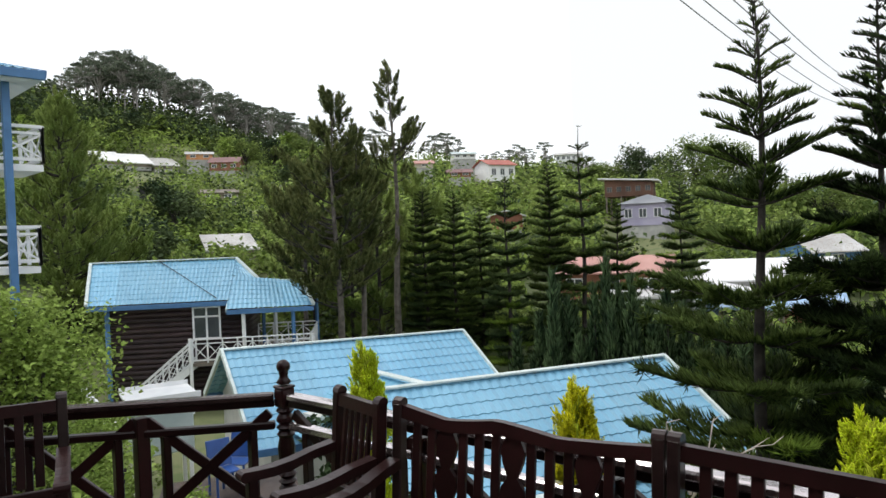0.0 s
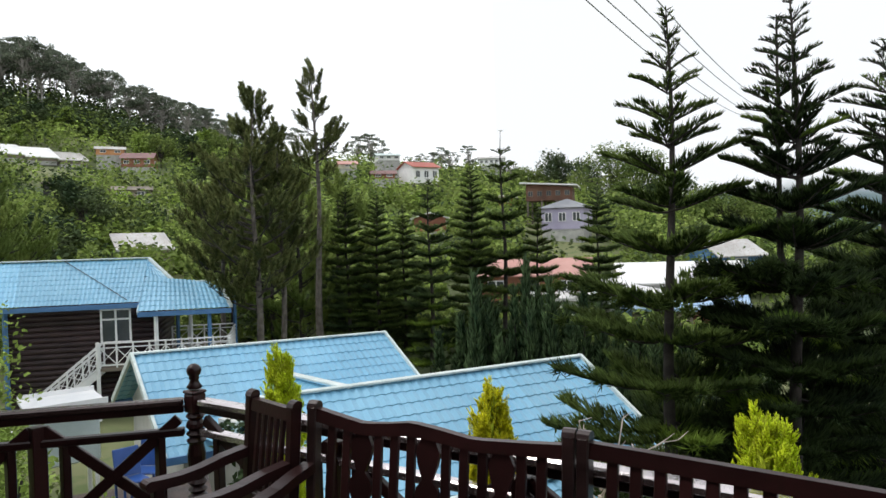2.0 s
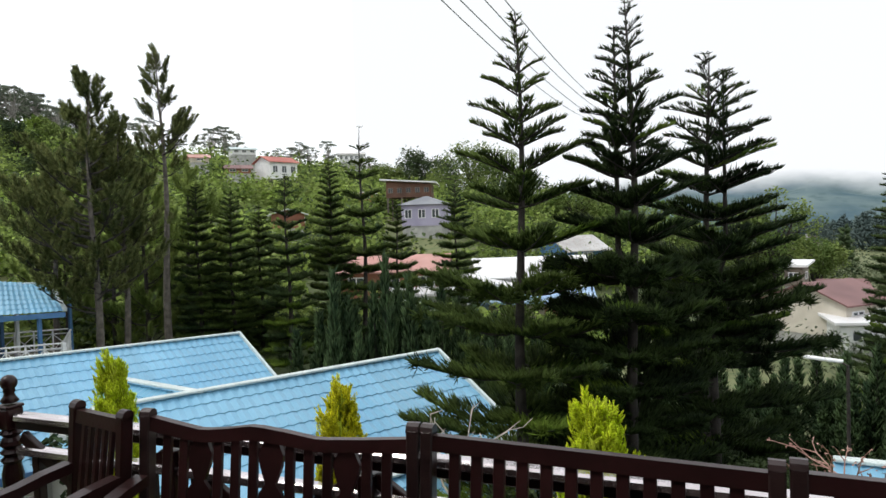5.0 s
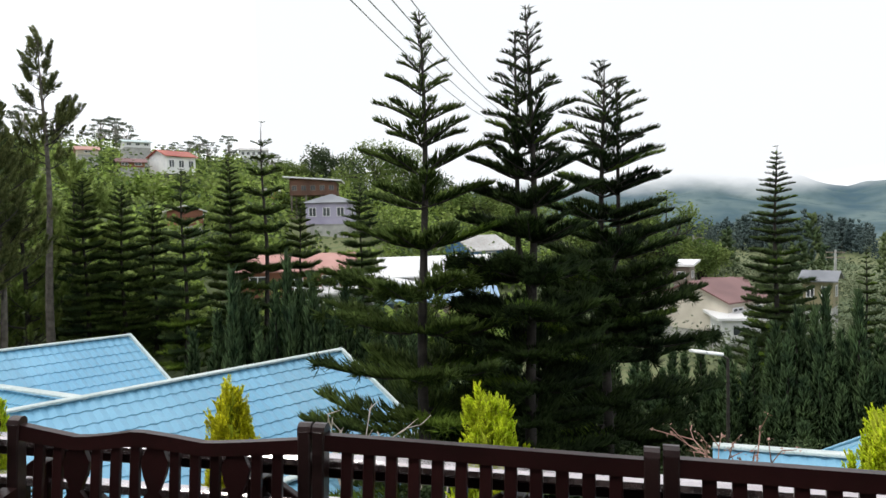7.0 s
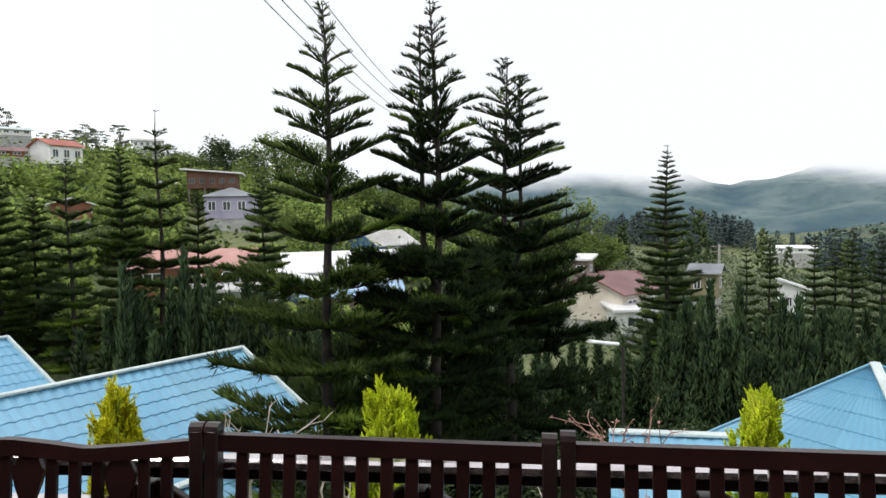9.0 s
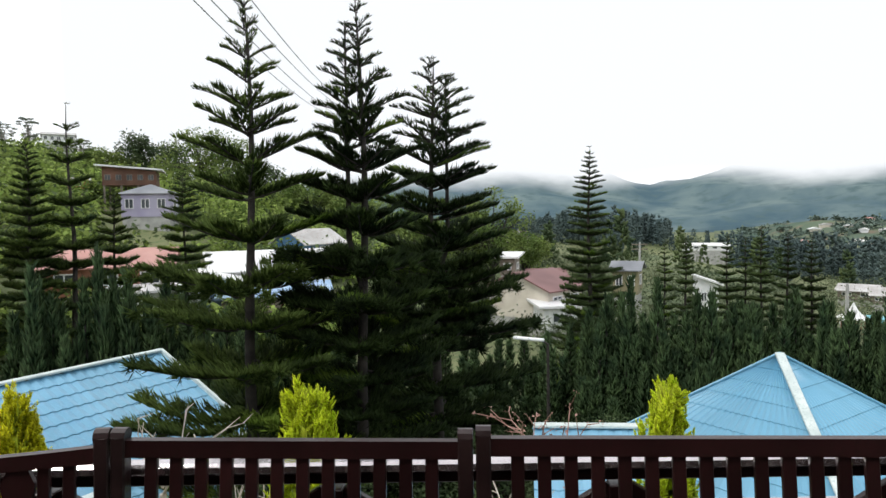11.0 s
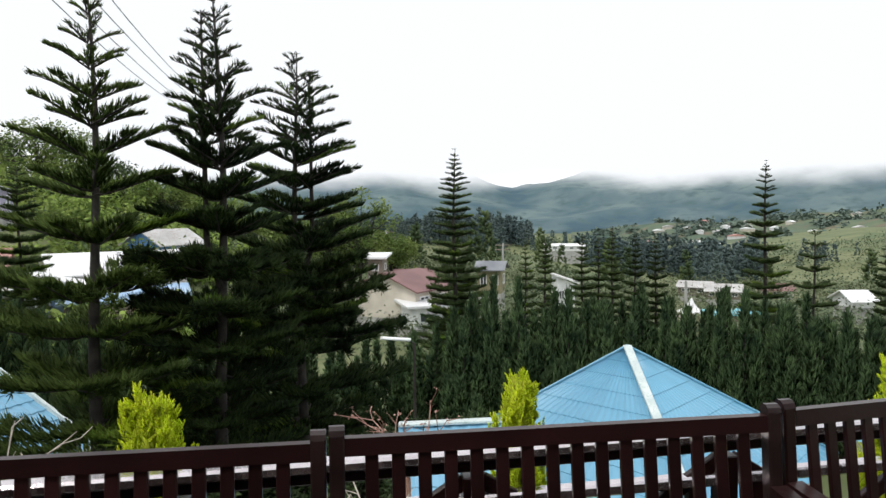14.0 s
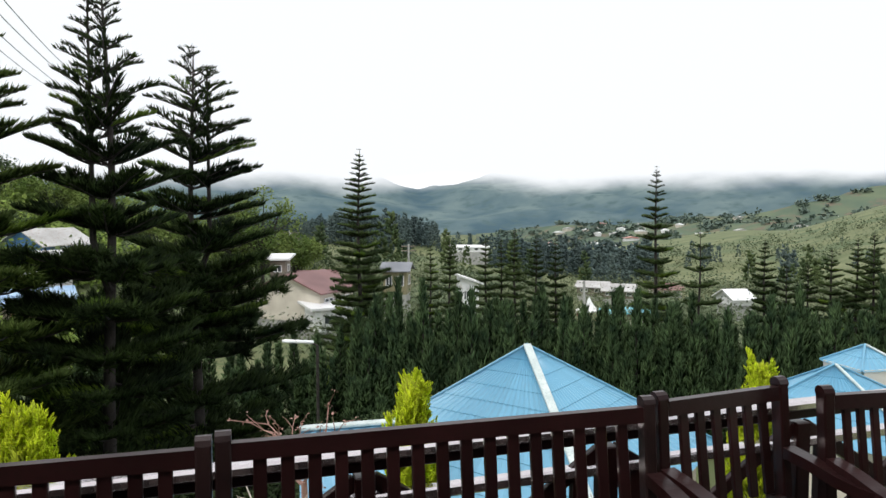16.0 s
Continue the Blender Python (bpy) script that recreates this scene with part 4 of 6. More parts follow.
def conifer_row():
    grp = "row of Norfolk pines behind the lodges"
    rows = ((44.7, 31.9, 3.95, 1.25), (42.2, 31.9, 3.66, 1.2), (40.0, 33.9, 3.05, 1.1), (37.8, 29.9, 4.2, 1.15), (34.3, 30.9, 4.9, 1.2), (31.6, 31.9, 6.5, 1.35), (28.8, 32.9, 2.95, 1.2), (23.9, 39.9, 4.2, 1.5))
    for k, (b, d, top, w) in enumerate(rows):
        g = land(b, d)
        gap = (0.38, 0.38, 0.40, 0.56, 0.36, 0.80, 0.42, 0.46)[k]
        norfolk("norfolk_pine", "Norfolk pine in a dense row" if k not in (3, 5) else "Norfolk pine with widely spaced tiers", spot(b, d, g), top - g, w, 40 + k, M["norfolkrow"] if k in (3, 7) else M["norfolk"], gap=gap, dense=1.9, size=1.5, tip_mat=M["norfolktip"] if k in (3, 7) else M["norfolkrow"], bare=0.10 if k == 5 else 0.03, lift=0.34, group=grp, tuft=14, shape=((0, 0.08), (0.06, 0.26), (0.15, 0.46), (0.3, 0.72), (0.5, 0.92), (0.7, 1.0), (1, 1.05)))
    grp = "Norfolk pines beyond the hedge"
    rows = ((-14.7, 40, -0.08, 1.0), (-16.3, 40, 0.3, 1.0), (-19.3, 42, 0.37, 1.1), (-20.6, 43, 0.18, 1.0), (-21.7, 42, 0.87, 1.05), (-23.5, 40, 0.5, 1.05), (-25.1, 40, 0.37, 1.05), (-33.0, 36, 4.1, 1.25), (-36.3, 40, 1.0, 1.3), (-40.9, 40, 0.34, 1.2), (-42.4, 40, -0.95, 1.4), (-43.8, 40, -0.9, 1.3), (-45.3, 40, 0.0, 1.3), (-46.9, 40, 0.56, 1.35), (-47.9, 39, 0.85, 1.3), (-49.5, 38, 0.5, 1.5))
    for k, (b, d, top, w) in enumerate(rows):
        g = land(b, d)
        norfolk("norfolk_pine", "slender Norfolk pine with regular tiers", spot(b, d, g), top - g, w * (0.92 if k in (7, 8) else 0.76), 70 + k, M["norfolkdark"] if k in (5, 6, 9, 10, 11) else M["norfolkrow"], gap=(0.42, 0.38, 0.4)[k % 3] if k not in (7, 8) else (0.46, 0.85)[k - 7], dense=2.6, size=1.15, tip_mat=M["norfolktip"] if k in (0, 7, 12) else None, lift=0.28, bare=0.03 if k != 8 else 0.07, group=grp, tuft=8, shape=((0, 0.05), (0.05, 0.2), (0.15, 0.42), (0.3, 0.66), (0.5, 0.88), (1, 1.0)))


conifer_row()


def cypress_mesh(seed, height, width, spires):
    rng = np.random.default_rng(seed)
    out = []
    for k in range(spires):
        c = rng.normal(0, 0.75, 2) * width if k else np.zeros(2)
        h = height * (1 if k == 0 else rng.uniform(0.45, 0.95))
        n = int(150 * h)
        z = h * rng.uniform(0.02, 1, n) ** 0.9
        u = z / h
        r = width * 0.42 * np.minimum(1, (1 - u) * 1.9 + 0.02) * rng.uniform(0.3, 1, n)
        az = rng.uniform(0, 6.283, n)
        p = np.stack([c[0] + r * np.cos(az), c[1] + r * np.sin(az), z], 1)
        d = np.stack([np.cos(az) * 0.35, np.sin(az) * 0.35, np.full(n, 1.0)], 1) + rng.normal(0, 0.16, (n, 3))
        out.append(spikes(p, d, rng.uniform(0.18, 0.42, n), rng.uniform(0.02, 0.04, n)))
    v, f = gather(out)
    return big_mesh("foliage", v, f, M["cypress"])


def cypresses():
    rng = np.random.default_rng(5)
    meshes = [cypress_mesh(200 + k, 4.4, 0.62, 6) for k in range(6)]
    stem = Shape().tube([(0, 0, 0), (0, 0, 2.2), (0, 0, 4.2)], [0.09, 0.06, 0.015], 6).mesh("stem", M["bark"])
    spots = []
    for k in range(62):
        u = k / 61
        spots.append((-9.5 - 46 * u + rng.normal(0, 0.35), 22.5 + 3.2 * u + (k % 3 - 1) * 0.9, -1.3 + rng.normal(0, 0.45)))
    for b, d, z in ((34.2, 20.9, 0.35), (35.4, 21.4, -0.9), (33.0, 21.2, -0.5), (30.9, 21, -0.1), (29.9, 20.9, 0.7), (28.9, 21.2, -0.1), (27.7, 21, -0.5), (26.6, 21.4, -0.6), (25.2, 20.9, 0.1), (24.0, 21.5, -0.7), (22.5, 21.2, -0.9), (20.8, 21.6, -1.2), (3.0, 23.5, -2.4), (0.6, 22.6, -2.6), (-1.5, 23.0, -2.6), (-3.6, 24.0, -2.5), (-5.5, 23.0, -2.4), (-7.4, 22.5, -2.1), (-8.6, 23.4, -2.2), (5.5, 22.8, -2.5), (8, 22.5, -2.4), (11, 22.5, -2.2), (14, 22, -2.0), (17.5, 22, -1.6)):
        spots.append((b, d, z))
    for k, (b, d, top) in enumerate(spots):
        g = land(b, d)
        s = (top - g) / 4.4
        ob = thing("cypress", "feathery dark green columnar cypress in a hedge", "tree", "cypress hedge", at=Matrix.Translation(spot(b, d, g)) @ Matrix.Rotation(rng.uniform(0, 6.28), 4, "Z") @ Matrix.Diagonal((1.0, 1.0, s, 1)))
        part("stem", stem, M["bark"], ob)
        part("foliage", meshes[k % 6], M["cypress"], ob)


cypresses()


def thuja(place, top, width, height, mat, seed, label):
    """A golden thuja: upright flattened sprays packed into a pointed egg."""
    rng = np.random.default_rng(seed)
    ob = thing("golden_thuja", label, "shrub", "golden thujas below the railing", at=Matrix.Translation((place[0], place[1], -5.6)))
    part("stem", Shape().tube([(0, 0, 0), (0.02, 0, 3.0), (0, 0.01, 5.6 + top - 0.12)], [0.05, 0.03, 0.006], 7), M["bark"], ob)
    out, inner = [], []
    zt = 5.6 + top
    low = zt - height
    plumes = []
    for k in range(74):
        u = (k + rng.random()) / 74
        prof = width * (1.0 - (1 - min(1, (u + 0.03) / 0.55)) ** 2.2) * (1 if u < 0.7 else 1 - 0.25 * (u - 0.7))
        az = k * 2.4 + rng.normal(0, 0.3)
        r = prof * rng.uniform(0.5, 0.86)
        foot = np.array([r * math.cos(az), r * math.sin(az), zt - height * u - rng.uniform(0.14, 0.20)])
        axis = unit(np.array([math.cos(az) * 0.10, math.sin(az) * 0.10, 1.0]) + rng.normal(0, 0.06, 3))
        plumes.append((foot, axis, rng.uniform(0.11, 0.19)))
    for k in range(2600):
        foot, axis0, tall = plumes[k % 74]
        t0 = rng.random() ** 0.85
        root = foot + axis0 * tall * t0 + rng.normal(0, 1, 3) * np.array([1, 1, 0.5]) * 0.022 * (1.15 - t0)
        axis = unit(axis0 + rng.normal(0, 0.24, 3))
        ln = rng.uniform(0.03, 0.06)
        flat = unit(np.cross(axis, rng.normal(size=3)))
        m = 9
        t = np.linspace(0.05, 1, m)
        p = root + axis * (t * ln)[:, None]
        sg = np.where(np.arange(m) % 2, 1.0, -1.0)
        d = axis * 0.9 + flat * (sg * (0.75 - 0.5 * t))[:, None] + rng.normal(0, 0.12, (m, 3))
        out.append(spikes(p, d, 0.024 * (1.25 - 0.6 * t), 0.0040))
    n = 900
    u = rng.random(n)
    az = rng.uniform(0, 6.283, n)
    r = width * 0.62 * np.minimum(1, u * 1.3) * rng.uniform(0.2, 1, n)
    p = np.stack([r * np.cos(az), r * np.sin(az), zt - 0.08 - (height - 0.05) * u], 1)
    inner.append(spikes(p, np.stack([np.cos(az) * 0.5, np.sin(az) * 0.5, np.ones(n)], 1), 0.09, 0.014))
    v, f = gather(out)
    part("sprays", big_mesh("sprays", v, f, mat), mat, ob)
    v, f = gather(inner)
    part("inner_sprays", big_mesh("inner_sprays", v, f, M["thujain"]), M["thujain"], ob)


thuja((-2.60, 3.78), 1.075, 0.135, 0.95, M["thuja"], 1, "narrow golden thuja just outside the railing")
thuja((-1.26, 3.95), 0.975, 0.155, 0.95, M["thujaold"], 2, "amber-tinged golden thuja just outside the railing")
thuja((-0.02, 3.97), 1.02, 0.19, 0.95, M["thuja"], 3, "broad bright golden thuja just outside the railing")
thuja((1.42, 3.98), 1.035, 0.115, 0.95, M["thuja"], 4, "narrow golden thuja just outside the railing")
thuja((3.36, 4.22), 0.93, 0.19, 0.95, M["thuja"], 5, "bushy golden thuja just outside the railing")

# ---- pines, broad-leaved trees and shrubs ----
def tufted_pine(name, label, place, height, width, seed, mat, sparse=1.0, clear=0.25, tuft=0.30, leaning=0.0, bark=None):
    """A pine with upturned limbs that end in brushes of needles."""
    rng = np.random.default_rng(seed)
    ob = thing(name, label, "tree", at=Matrix.Translation(place))
    part("trunk", trunk_shape(height, 0.011 * height + 0.03, leaning, seed), bark or M["bark"], ob, smooth=True)
    limbs, brushes = Shape(), []

    def plume(c, axis, ln):
        """A bottle-brush of needles round a shoot."""
        m = int(70 * ln / 0.7) + 16
        ring = unit(np.cross(axis, rng.normal(size=(m, 3))))
        t = rng.uniform(0, 1, m)[:, None] ** 0.8
        d = axis * 0.75 + ring * (0.85 - 0.45 * t)
        brushes.append(spikes(c + axis * t * ln, d, tuft * rng.uniform(0.55, 1.0, m) * (1.05 - 0.4 * t[:, 0]), tuft * 0.05))

    n = int(24 * sparse * height / 8)
    for k in range(n):
        u = clear + (1 - clear) * (k + rng.random()) / n
        az, z = rng.uniform(0, 6.283), height * u
        prof = float(np.interp(u, (clear, clear + 0.12, 0.5, 0.75, 0.9, 1), (0.6, 0.95, 1.0, 0.62, 0.28, 0.05)))
        ln = width * prof * rng.uniform(0.55, 1.15)
        out = np.array([math.cos(az), math.sin(az), 0])
        side = np.array([-out[1], out[0], 0])
        root = np.array([leaning * z, 0, z])
        curve = lambda t: root + out * ln * t + np.array([0, 0, ln * (0.15 * t + 0.42 * t * t)])
        limbs.tube([curve(t) for t in np.linspace(0, 1, 5)], np.linspace(0.014 + 0.018 * ln, 0.01, 5), 5, cap=False)
        plume(curve(0.95), unit(out * 0.45 + np.array([0, 0, 1.0]) + rng.normal(0, 0.12, 3)), rng.uniform(0.5, 0.85) * min(1.0, 0.45 + ln))
        for j in range(int(ln * 4.4 + 1)):
            t = rng.uniform(0.35, 0.95)
            e = curve(t) + side * rng.normal(0, 0.20) * ln + np.array([0, 0, rng.uniform(0.0, 0.25)])
            limbs.tube([curve(t * 0.9), e], [0.012, 0.007], 4, cap=False)
            plume(e, unit(out * 0.4 + side * rng.normal(0, 0.4) + np.array([0, 0, 0.9])), rng.uniform(0.4, 0.7))
    plume(np.array([leaning * height, 0, height - 0.75]), np.array([0, 0, 1.0]), 0.75)
    part("branchwork", limbs, M["bark"], ob)["kind"] = "stuff"
    v, f = gather(brushes)
    part("crown", big_mesh("crown", v, f, mat), mat, ob)
    return ob


g = land(47.0, 31)
tufted_pine("pine_tree", "tall thin pine with a bare pale trunk and sparse plumes", spot(47.0, 31, g), 9.25 - g, 1.75, 301, M["pinedark"], 0.62, 0.62, 0.30, bark=M["barkpine"])
g = land(52.0, 27)
tufted_pine("pine_tree", "broad dark pine with upturned needle plumes", spot(52.0, 27, g), 7.2 - g, 2.5, 302, M["pinedark"], 1.45, 0.30, 0.34, bark=M["barkpine"])
tufted_pine("pine_tree", "bushy dark pine crowding its neighbour", spot(54.6, 30.5, g), 4.9 - g, 1.6, 303, M["pinedark"], 1.1, 0.38, 0.34, bark=M["barkpine"])
tufted_pine("pine_tree", "bushy dark pine beside the tall ones", spot(50.0, 28.4, g), 5.6 - g, 1.5, 304, M["pinedark"], 1.0, 0.38, 0.34, bark=M["barkpine"])
tufted_pine("pine_tree", "light green young pine behind the tall ones", spot(48.6, 33, g), 4.6 - g, 1.9, 305, M["pinelight"], 1.5, 0.12, 0.34)
tufted_pine("pine_tree", "light green young pine behind the row", spot(45.4, 36, g), 4.9 - g, 1.9, 306, M["pinelight"], 1.5, 0.12, 0.34)
tufted_pine("pine_tree", "light green young pine behind the broad one", spot(50.8, 34, g), 3.6 - g, 1.8, 309, M["pinelight"], 1.5, 0.12, 0.34)
tufted_pine("pine_tree", "light green young pine behind the broad one", spot(54.0, 35, g), 2.8 - g, 1.9, 310, M["pinelight"], 1.5, 0.12, 0.34)
g = land(72, 36)
tufted_pine("pine_tree", "bright green conical pine beside the balcony house", spot(72.0, 36, g), 8.55 - g, 2.1, 307, M["pinelight"], 3.4, 0.04, 0.30)
g = land(69, 42)
tufted_pine("pine_tree", "bright green conical pine behind the log house", spot(69.0, 40, g), 3.4 - g, 2.2, 308, M["pinelight"], 2.6, 0.04, 0.30)


def broadleaf(name, label, place, height, crown_r, seed, mat, leaf=0.09, clumps=26, per=140, flat=0.75, clear=0.35, bark=None, open_crown=0.0, category="tree", group=""):
    """A tapered trunk, forking limbs and clumps of small leaves with gaps between them."""
    rng = np.random.default_rng(seed)
    ob = thing(name, label, category, group, at=Matrix.Translation(place))
    bark = bark or M["bark"]
    part("trunk", trunk_shape(height * 0.75, 0.018 * height + 0.02, 0.03, seed), bark, ob, smooth=True)
    limbs, out = Shape(), []
    for k in range(clumps):
        az, u = rng.uniform(0, 6.283), rng.uniform(0, 1)
        r = crown_r * math.sqrt(rng.uniform(0.05, 1)) * (1 - 0.55 * max(0, u - 0.5) * 2)
        c = np.array([r * math.cos(az), r * math.sin(az), height * (clear + (1 - clear) * (0.12 + 0.85 * u))])
        z0 = height * rng.uniform(clear * 0.7, min(0.72, clear + 0.3))
        mid = np.array([c[0] * 0.45, c[1] * 0.45, (z0 + c[2]) / 2 + 0.04 * height])
        limbs.tube([(0.03 * z0, 0, z0), mid, c], [0.010 * height, 0.006 * height, 0.0025 * height], 5, cap=False)
        cr = crown_r * rng.uniform(0.22, 0.42) * (1 - 0.3 * open_crown)
        d = unit(rng.normal(size=(per, 3)))
        q = c + d * (cr * rng.uniform(0.35, 1.0, (per, 1)) ** 0.6) * [1, 1, flat * (1 - 0.55 * open_crown)]
        out.append(leaves(q, leaf, rng))
    part("branchwork", limbs, bark, ob)["kind"] = "stuff"
    v, f = gather(out)
    part("crown", big_mesh("crown", v, f, mat), mat, ob)
    return ob


# the leafy tree close by the deck's side
g = land(77, 9)
broadleaf("leafy_tree", "light green small-leaved tree beside the deck", spot(79.0, 8.6, g), 1.45 - g, 1.55, 401, M["leaf"], 0.06, 64, 420, 0.8, 0.42)
broadleaf("leafy_tree", "light green small-leaved tree below the deck", spot(73.2, 10.5, g), -0.5 - g, 1.4, 402, M["leaf"], 0.06, 50, 400, 0.8, 0.2)
broadleaf("leafy_tree", "mid green leafy tree by the balcony house", spot(76.5, 13.0, g), 0.5 - g, 1.5, 403, M["leafmid"], 0.12, 46, 200, 0.8, 0.3)
for k, (b, d, top, r, m) in enumerate(((76, 6.6, 0.1, 0.9, "leaf"), (72, 7.2, -0.2, 0.8, "leaf"), (69.3, 8.0, -0.6, 0.7, "leafmid"), (66.4, 7.4, -0.85, 0.6, "leaf"), (63.6, 8.0, -1.15, 0.6, "leaf"), (60.9, 8.4, -1.5, 0.5, "leafmid"), (65.2, 9.6, -1.6, 0.7, "leaf"), (62.2, 9.4, -2.0, 0.6, "leafmid"), (68, 10.5, -1.5, 0.8, "leafmid"), (58.5, 8.8, -2.3, 0.5, "leafmid"), (52, 5.4, 0.35, 0.55, "leafdark"), (56.5, 9.5, -3.2, 0.7, "leafmid"), (19, 10.2, -2.2, 1.1, "leafdark"), (12, 9.6, -2.3, 1.1, "leafdark"), (5, 10.5, -2.3, 1.2, "leafdark"), (-1, 11.5, -2.2, 1.2, "leafdark"), (-6, 13.5, -2.8, 1.3, "leafdark"), (1.5, 16.5, -3.0, 1.4, "leafdark"), (-9.5, 16.5, -3.4, 1.4, "leafdark"), (8.5, 13.5, -2.6, 1.3, "leafdark"))):
    g = land(b, d)
    broadleaf("garden_shrub", "leafy green garden shrub below the deck", spot(b, d, g), top - g, r, 420 + k, M[m], 0.075, 26, 170, 0.9, 0.55 if m == "leafdark" else 0.25, category="shrub", group="garden shrubs")

# big broad trees near the village
for b, d, top, r, m, s in ((-0.8, 60, 3.6, 3.3, "leafmid", 1), (1.6, 62, 2.0, 3.0, "leafmid", 2), (-3.5, 66, 0.0, 2.6, "leafmid", 3), (22.8, 100, 13.0, 5.5, "leafmid", 4), (20.6, 96, 11.5, 5.0, "leafmid", 5), (18, 92, 8.0, 5, "leafdark", 6), (27.0, 120, 14.6, 4.5, "leafdark", 7), (25.4, 118, 13.0, 4.5, "leafdark", 8), (14, 84, 5.5, 5, "leafmid", 9), (10, 80, 3.5, 4.5, "leafmid", 10), (6, 74, 1.8, 4.0, "leafmid", 11), (29.5, 118, 12.2, 3.6, "leafmid", 12)):
    g = land(b, d)
    broadleaf("broadleaf_tree", "rounded green broad-leaved tree among the houses", spot(b, d, g), top - g, r, 440 + s, M[m], 0.36 if d > 70 else 0.26, 34, 130, 0.8, 0.3)


def skyline_trees():
    grp = "tall trees on the hilltop"
    kinds = []
    for k in range(5):
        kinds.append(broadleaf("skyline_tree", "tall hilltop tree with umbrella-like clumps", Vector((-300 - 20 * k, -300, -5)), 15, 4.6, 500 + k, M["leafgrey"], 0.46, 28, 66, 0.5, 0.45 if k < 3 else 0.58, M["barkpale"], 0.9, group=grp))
    rng = np.random.default_rng(9)
    rows = []
    for k in range(36):
        b = 73.5 - 10.5 * k / 35 + rng.normal(0, 0.3)
        top = float(np.interp(b, (62, 63.5, 65, 67, 69, 71, 73.5), (0.232, 0.225, 0.248, 0.262, 0.258, 0.235, 0.20)))
        rows.append((b, 212 + rng.uniform(-14, 18), top - 0.012 * rng.random()))
    for k in range(26):
        b = 62.5 - 9.6 * k / 25 + rng.normal(0, 0.25)
        top = float(np.interp(b, (52.5, 55, 57, 59, 61, 62.5), (0.163, 0.186, 0.196, 0.202, 0.222, 0.236)))
        rows.append((b, 205 + rng.uniform(-14, 18), top - 0.016 * rng.random()))
    for b, d, t in ((50.6, 190, 0.155), (48.3, 186, 0.158), (43.4, 178, 0.146), (42.4, 176, 0.148), (41.6, 182, 0.138), (36.6, 148, 0.128), (35.9, 150, 0.122), (37.3, 146, 0.12), (34.3, 150, 0.128), (38.3, 150, 0.118), (39.3, 160, 0.115), (31.0, 140, 0.105), (46.2, 180, 0.142)):
        rows.append((b, d, t))
    for k, (b, d, t) in enumerate(rows):
        g = land(b, d)
        h = max(5.0, HOME.z + t * d - g)
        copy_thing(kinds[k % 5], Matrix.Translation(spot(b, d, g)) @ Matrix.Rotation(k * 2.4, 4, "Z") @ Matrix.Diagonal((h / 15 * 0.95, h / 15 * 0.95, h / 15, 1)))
    for ob in kinds:
        for c in list(ob.children):
            bpy.data.objects.remove(c)
        bpy.data.objects.remove(ob)


skyline_trees()


# bearing, distance, half width and depth of the open ground before the hillside houses
CLEARINGS = ((67, 150, 9, 45), (61, 148, 8, 40), (61, 110, 4, 30), (66.2, 110, 2.5, 30), (60.4, 65, 3.5, 16), (38.5, 107, 5, 30), (45.4, 112, 4, 25), (41, 125, 5, 14), (27.7, 75, 5, 10), (26.3, 67, 5, 22), (29, 45, 6, 12), (18, 50, 12, 17), (37.4, 62, 3, 12))


def hillside_shrubs():
    rng = np.random.default_rng(21)
    sets = {"leafmid": [], "leafdark": [], "leaf": [], "pinelight": []}
    keys = ("leafmid", "leafmid", "leafdark", "leaf", "pinelight")
    for k in range(5200):
        b = rng.uniform(10, 80)
        d = rng.uniform(34, 215) if rng.random() < 0.75 else rng.uniform(34, 90)
        if b < 30 and d > 130:
            continue
        key = keys[rng.integers(0, 5)]
        if noise.noise((b / 4, d / 18, 0.3)) < -0.36 or any(abs(b - b0) * d * 0.01745 < w0 and d0 - back * 0.5 < d < d0 + 4 for b0, d0, w0, back in CLEARINGS):
            continue
        size = rng.uniform(0.6, 1.5) * (1 + d / 110)
        if d < 46:
            size *= 0.7
        g = land(b, d)
        n = 55 if d > 90 else 95
        leaf = 0.26 + d * 0.0034
        c = np.array(spot(b, d, g + size * 0.7))
        for j in range(3):
            cc = c + rng.normal(0, 0.42, 3) * size * [1, 1, 0.55]
            q = cc + unit(rng.normal(size=(n // 3, 3))) * size * rng.uniform(0.5, 0.8, (n // 3, 1)) * [1, 1, 0.95]
            sets[key].append(leaves(q, leaf, rng))
    for k in range(460):
        b, u = rng.uniform(52, 80), rng.random()
        d = 178 + 40 * u
        size = rng.uniform(2.4, 4.4)
        c = np.array(spot(b, d, land(b, d) + size * 0.8))
        q = c + unit(rng.normal(size=(60, 3))) * size * rng.uniform(0.3, 1, (60, 1)) * [1, 1, 1.3]
        sets["leafdark"].append(leaves(q, 1.0, rng))
    for key, pairs in sets.items():
        v, f = gather(pairs)
        tagged(new("hillside_shrubs", big_mesh("hillside_shrubs", v, f, M[key])), "dense mixed green shrubs on the hillside", "shrubs", kind="stuff")


hillside_shrubs()


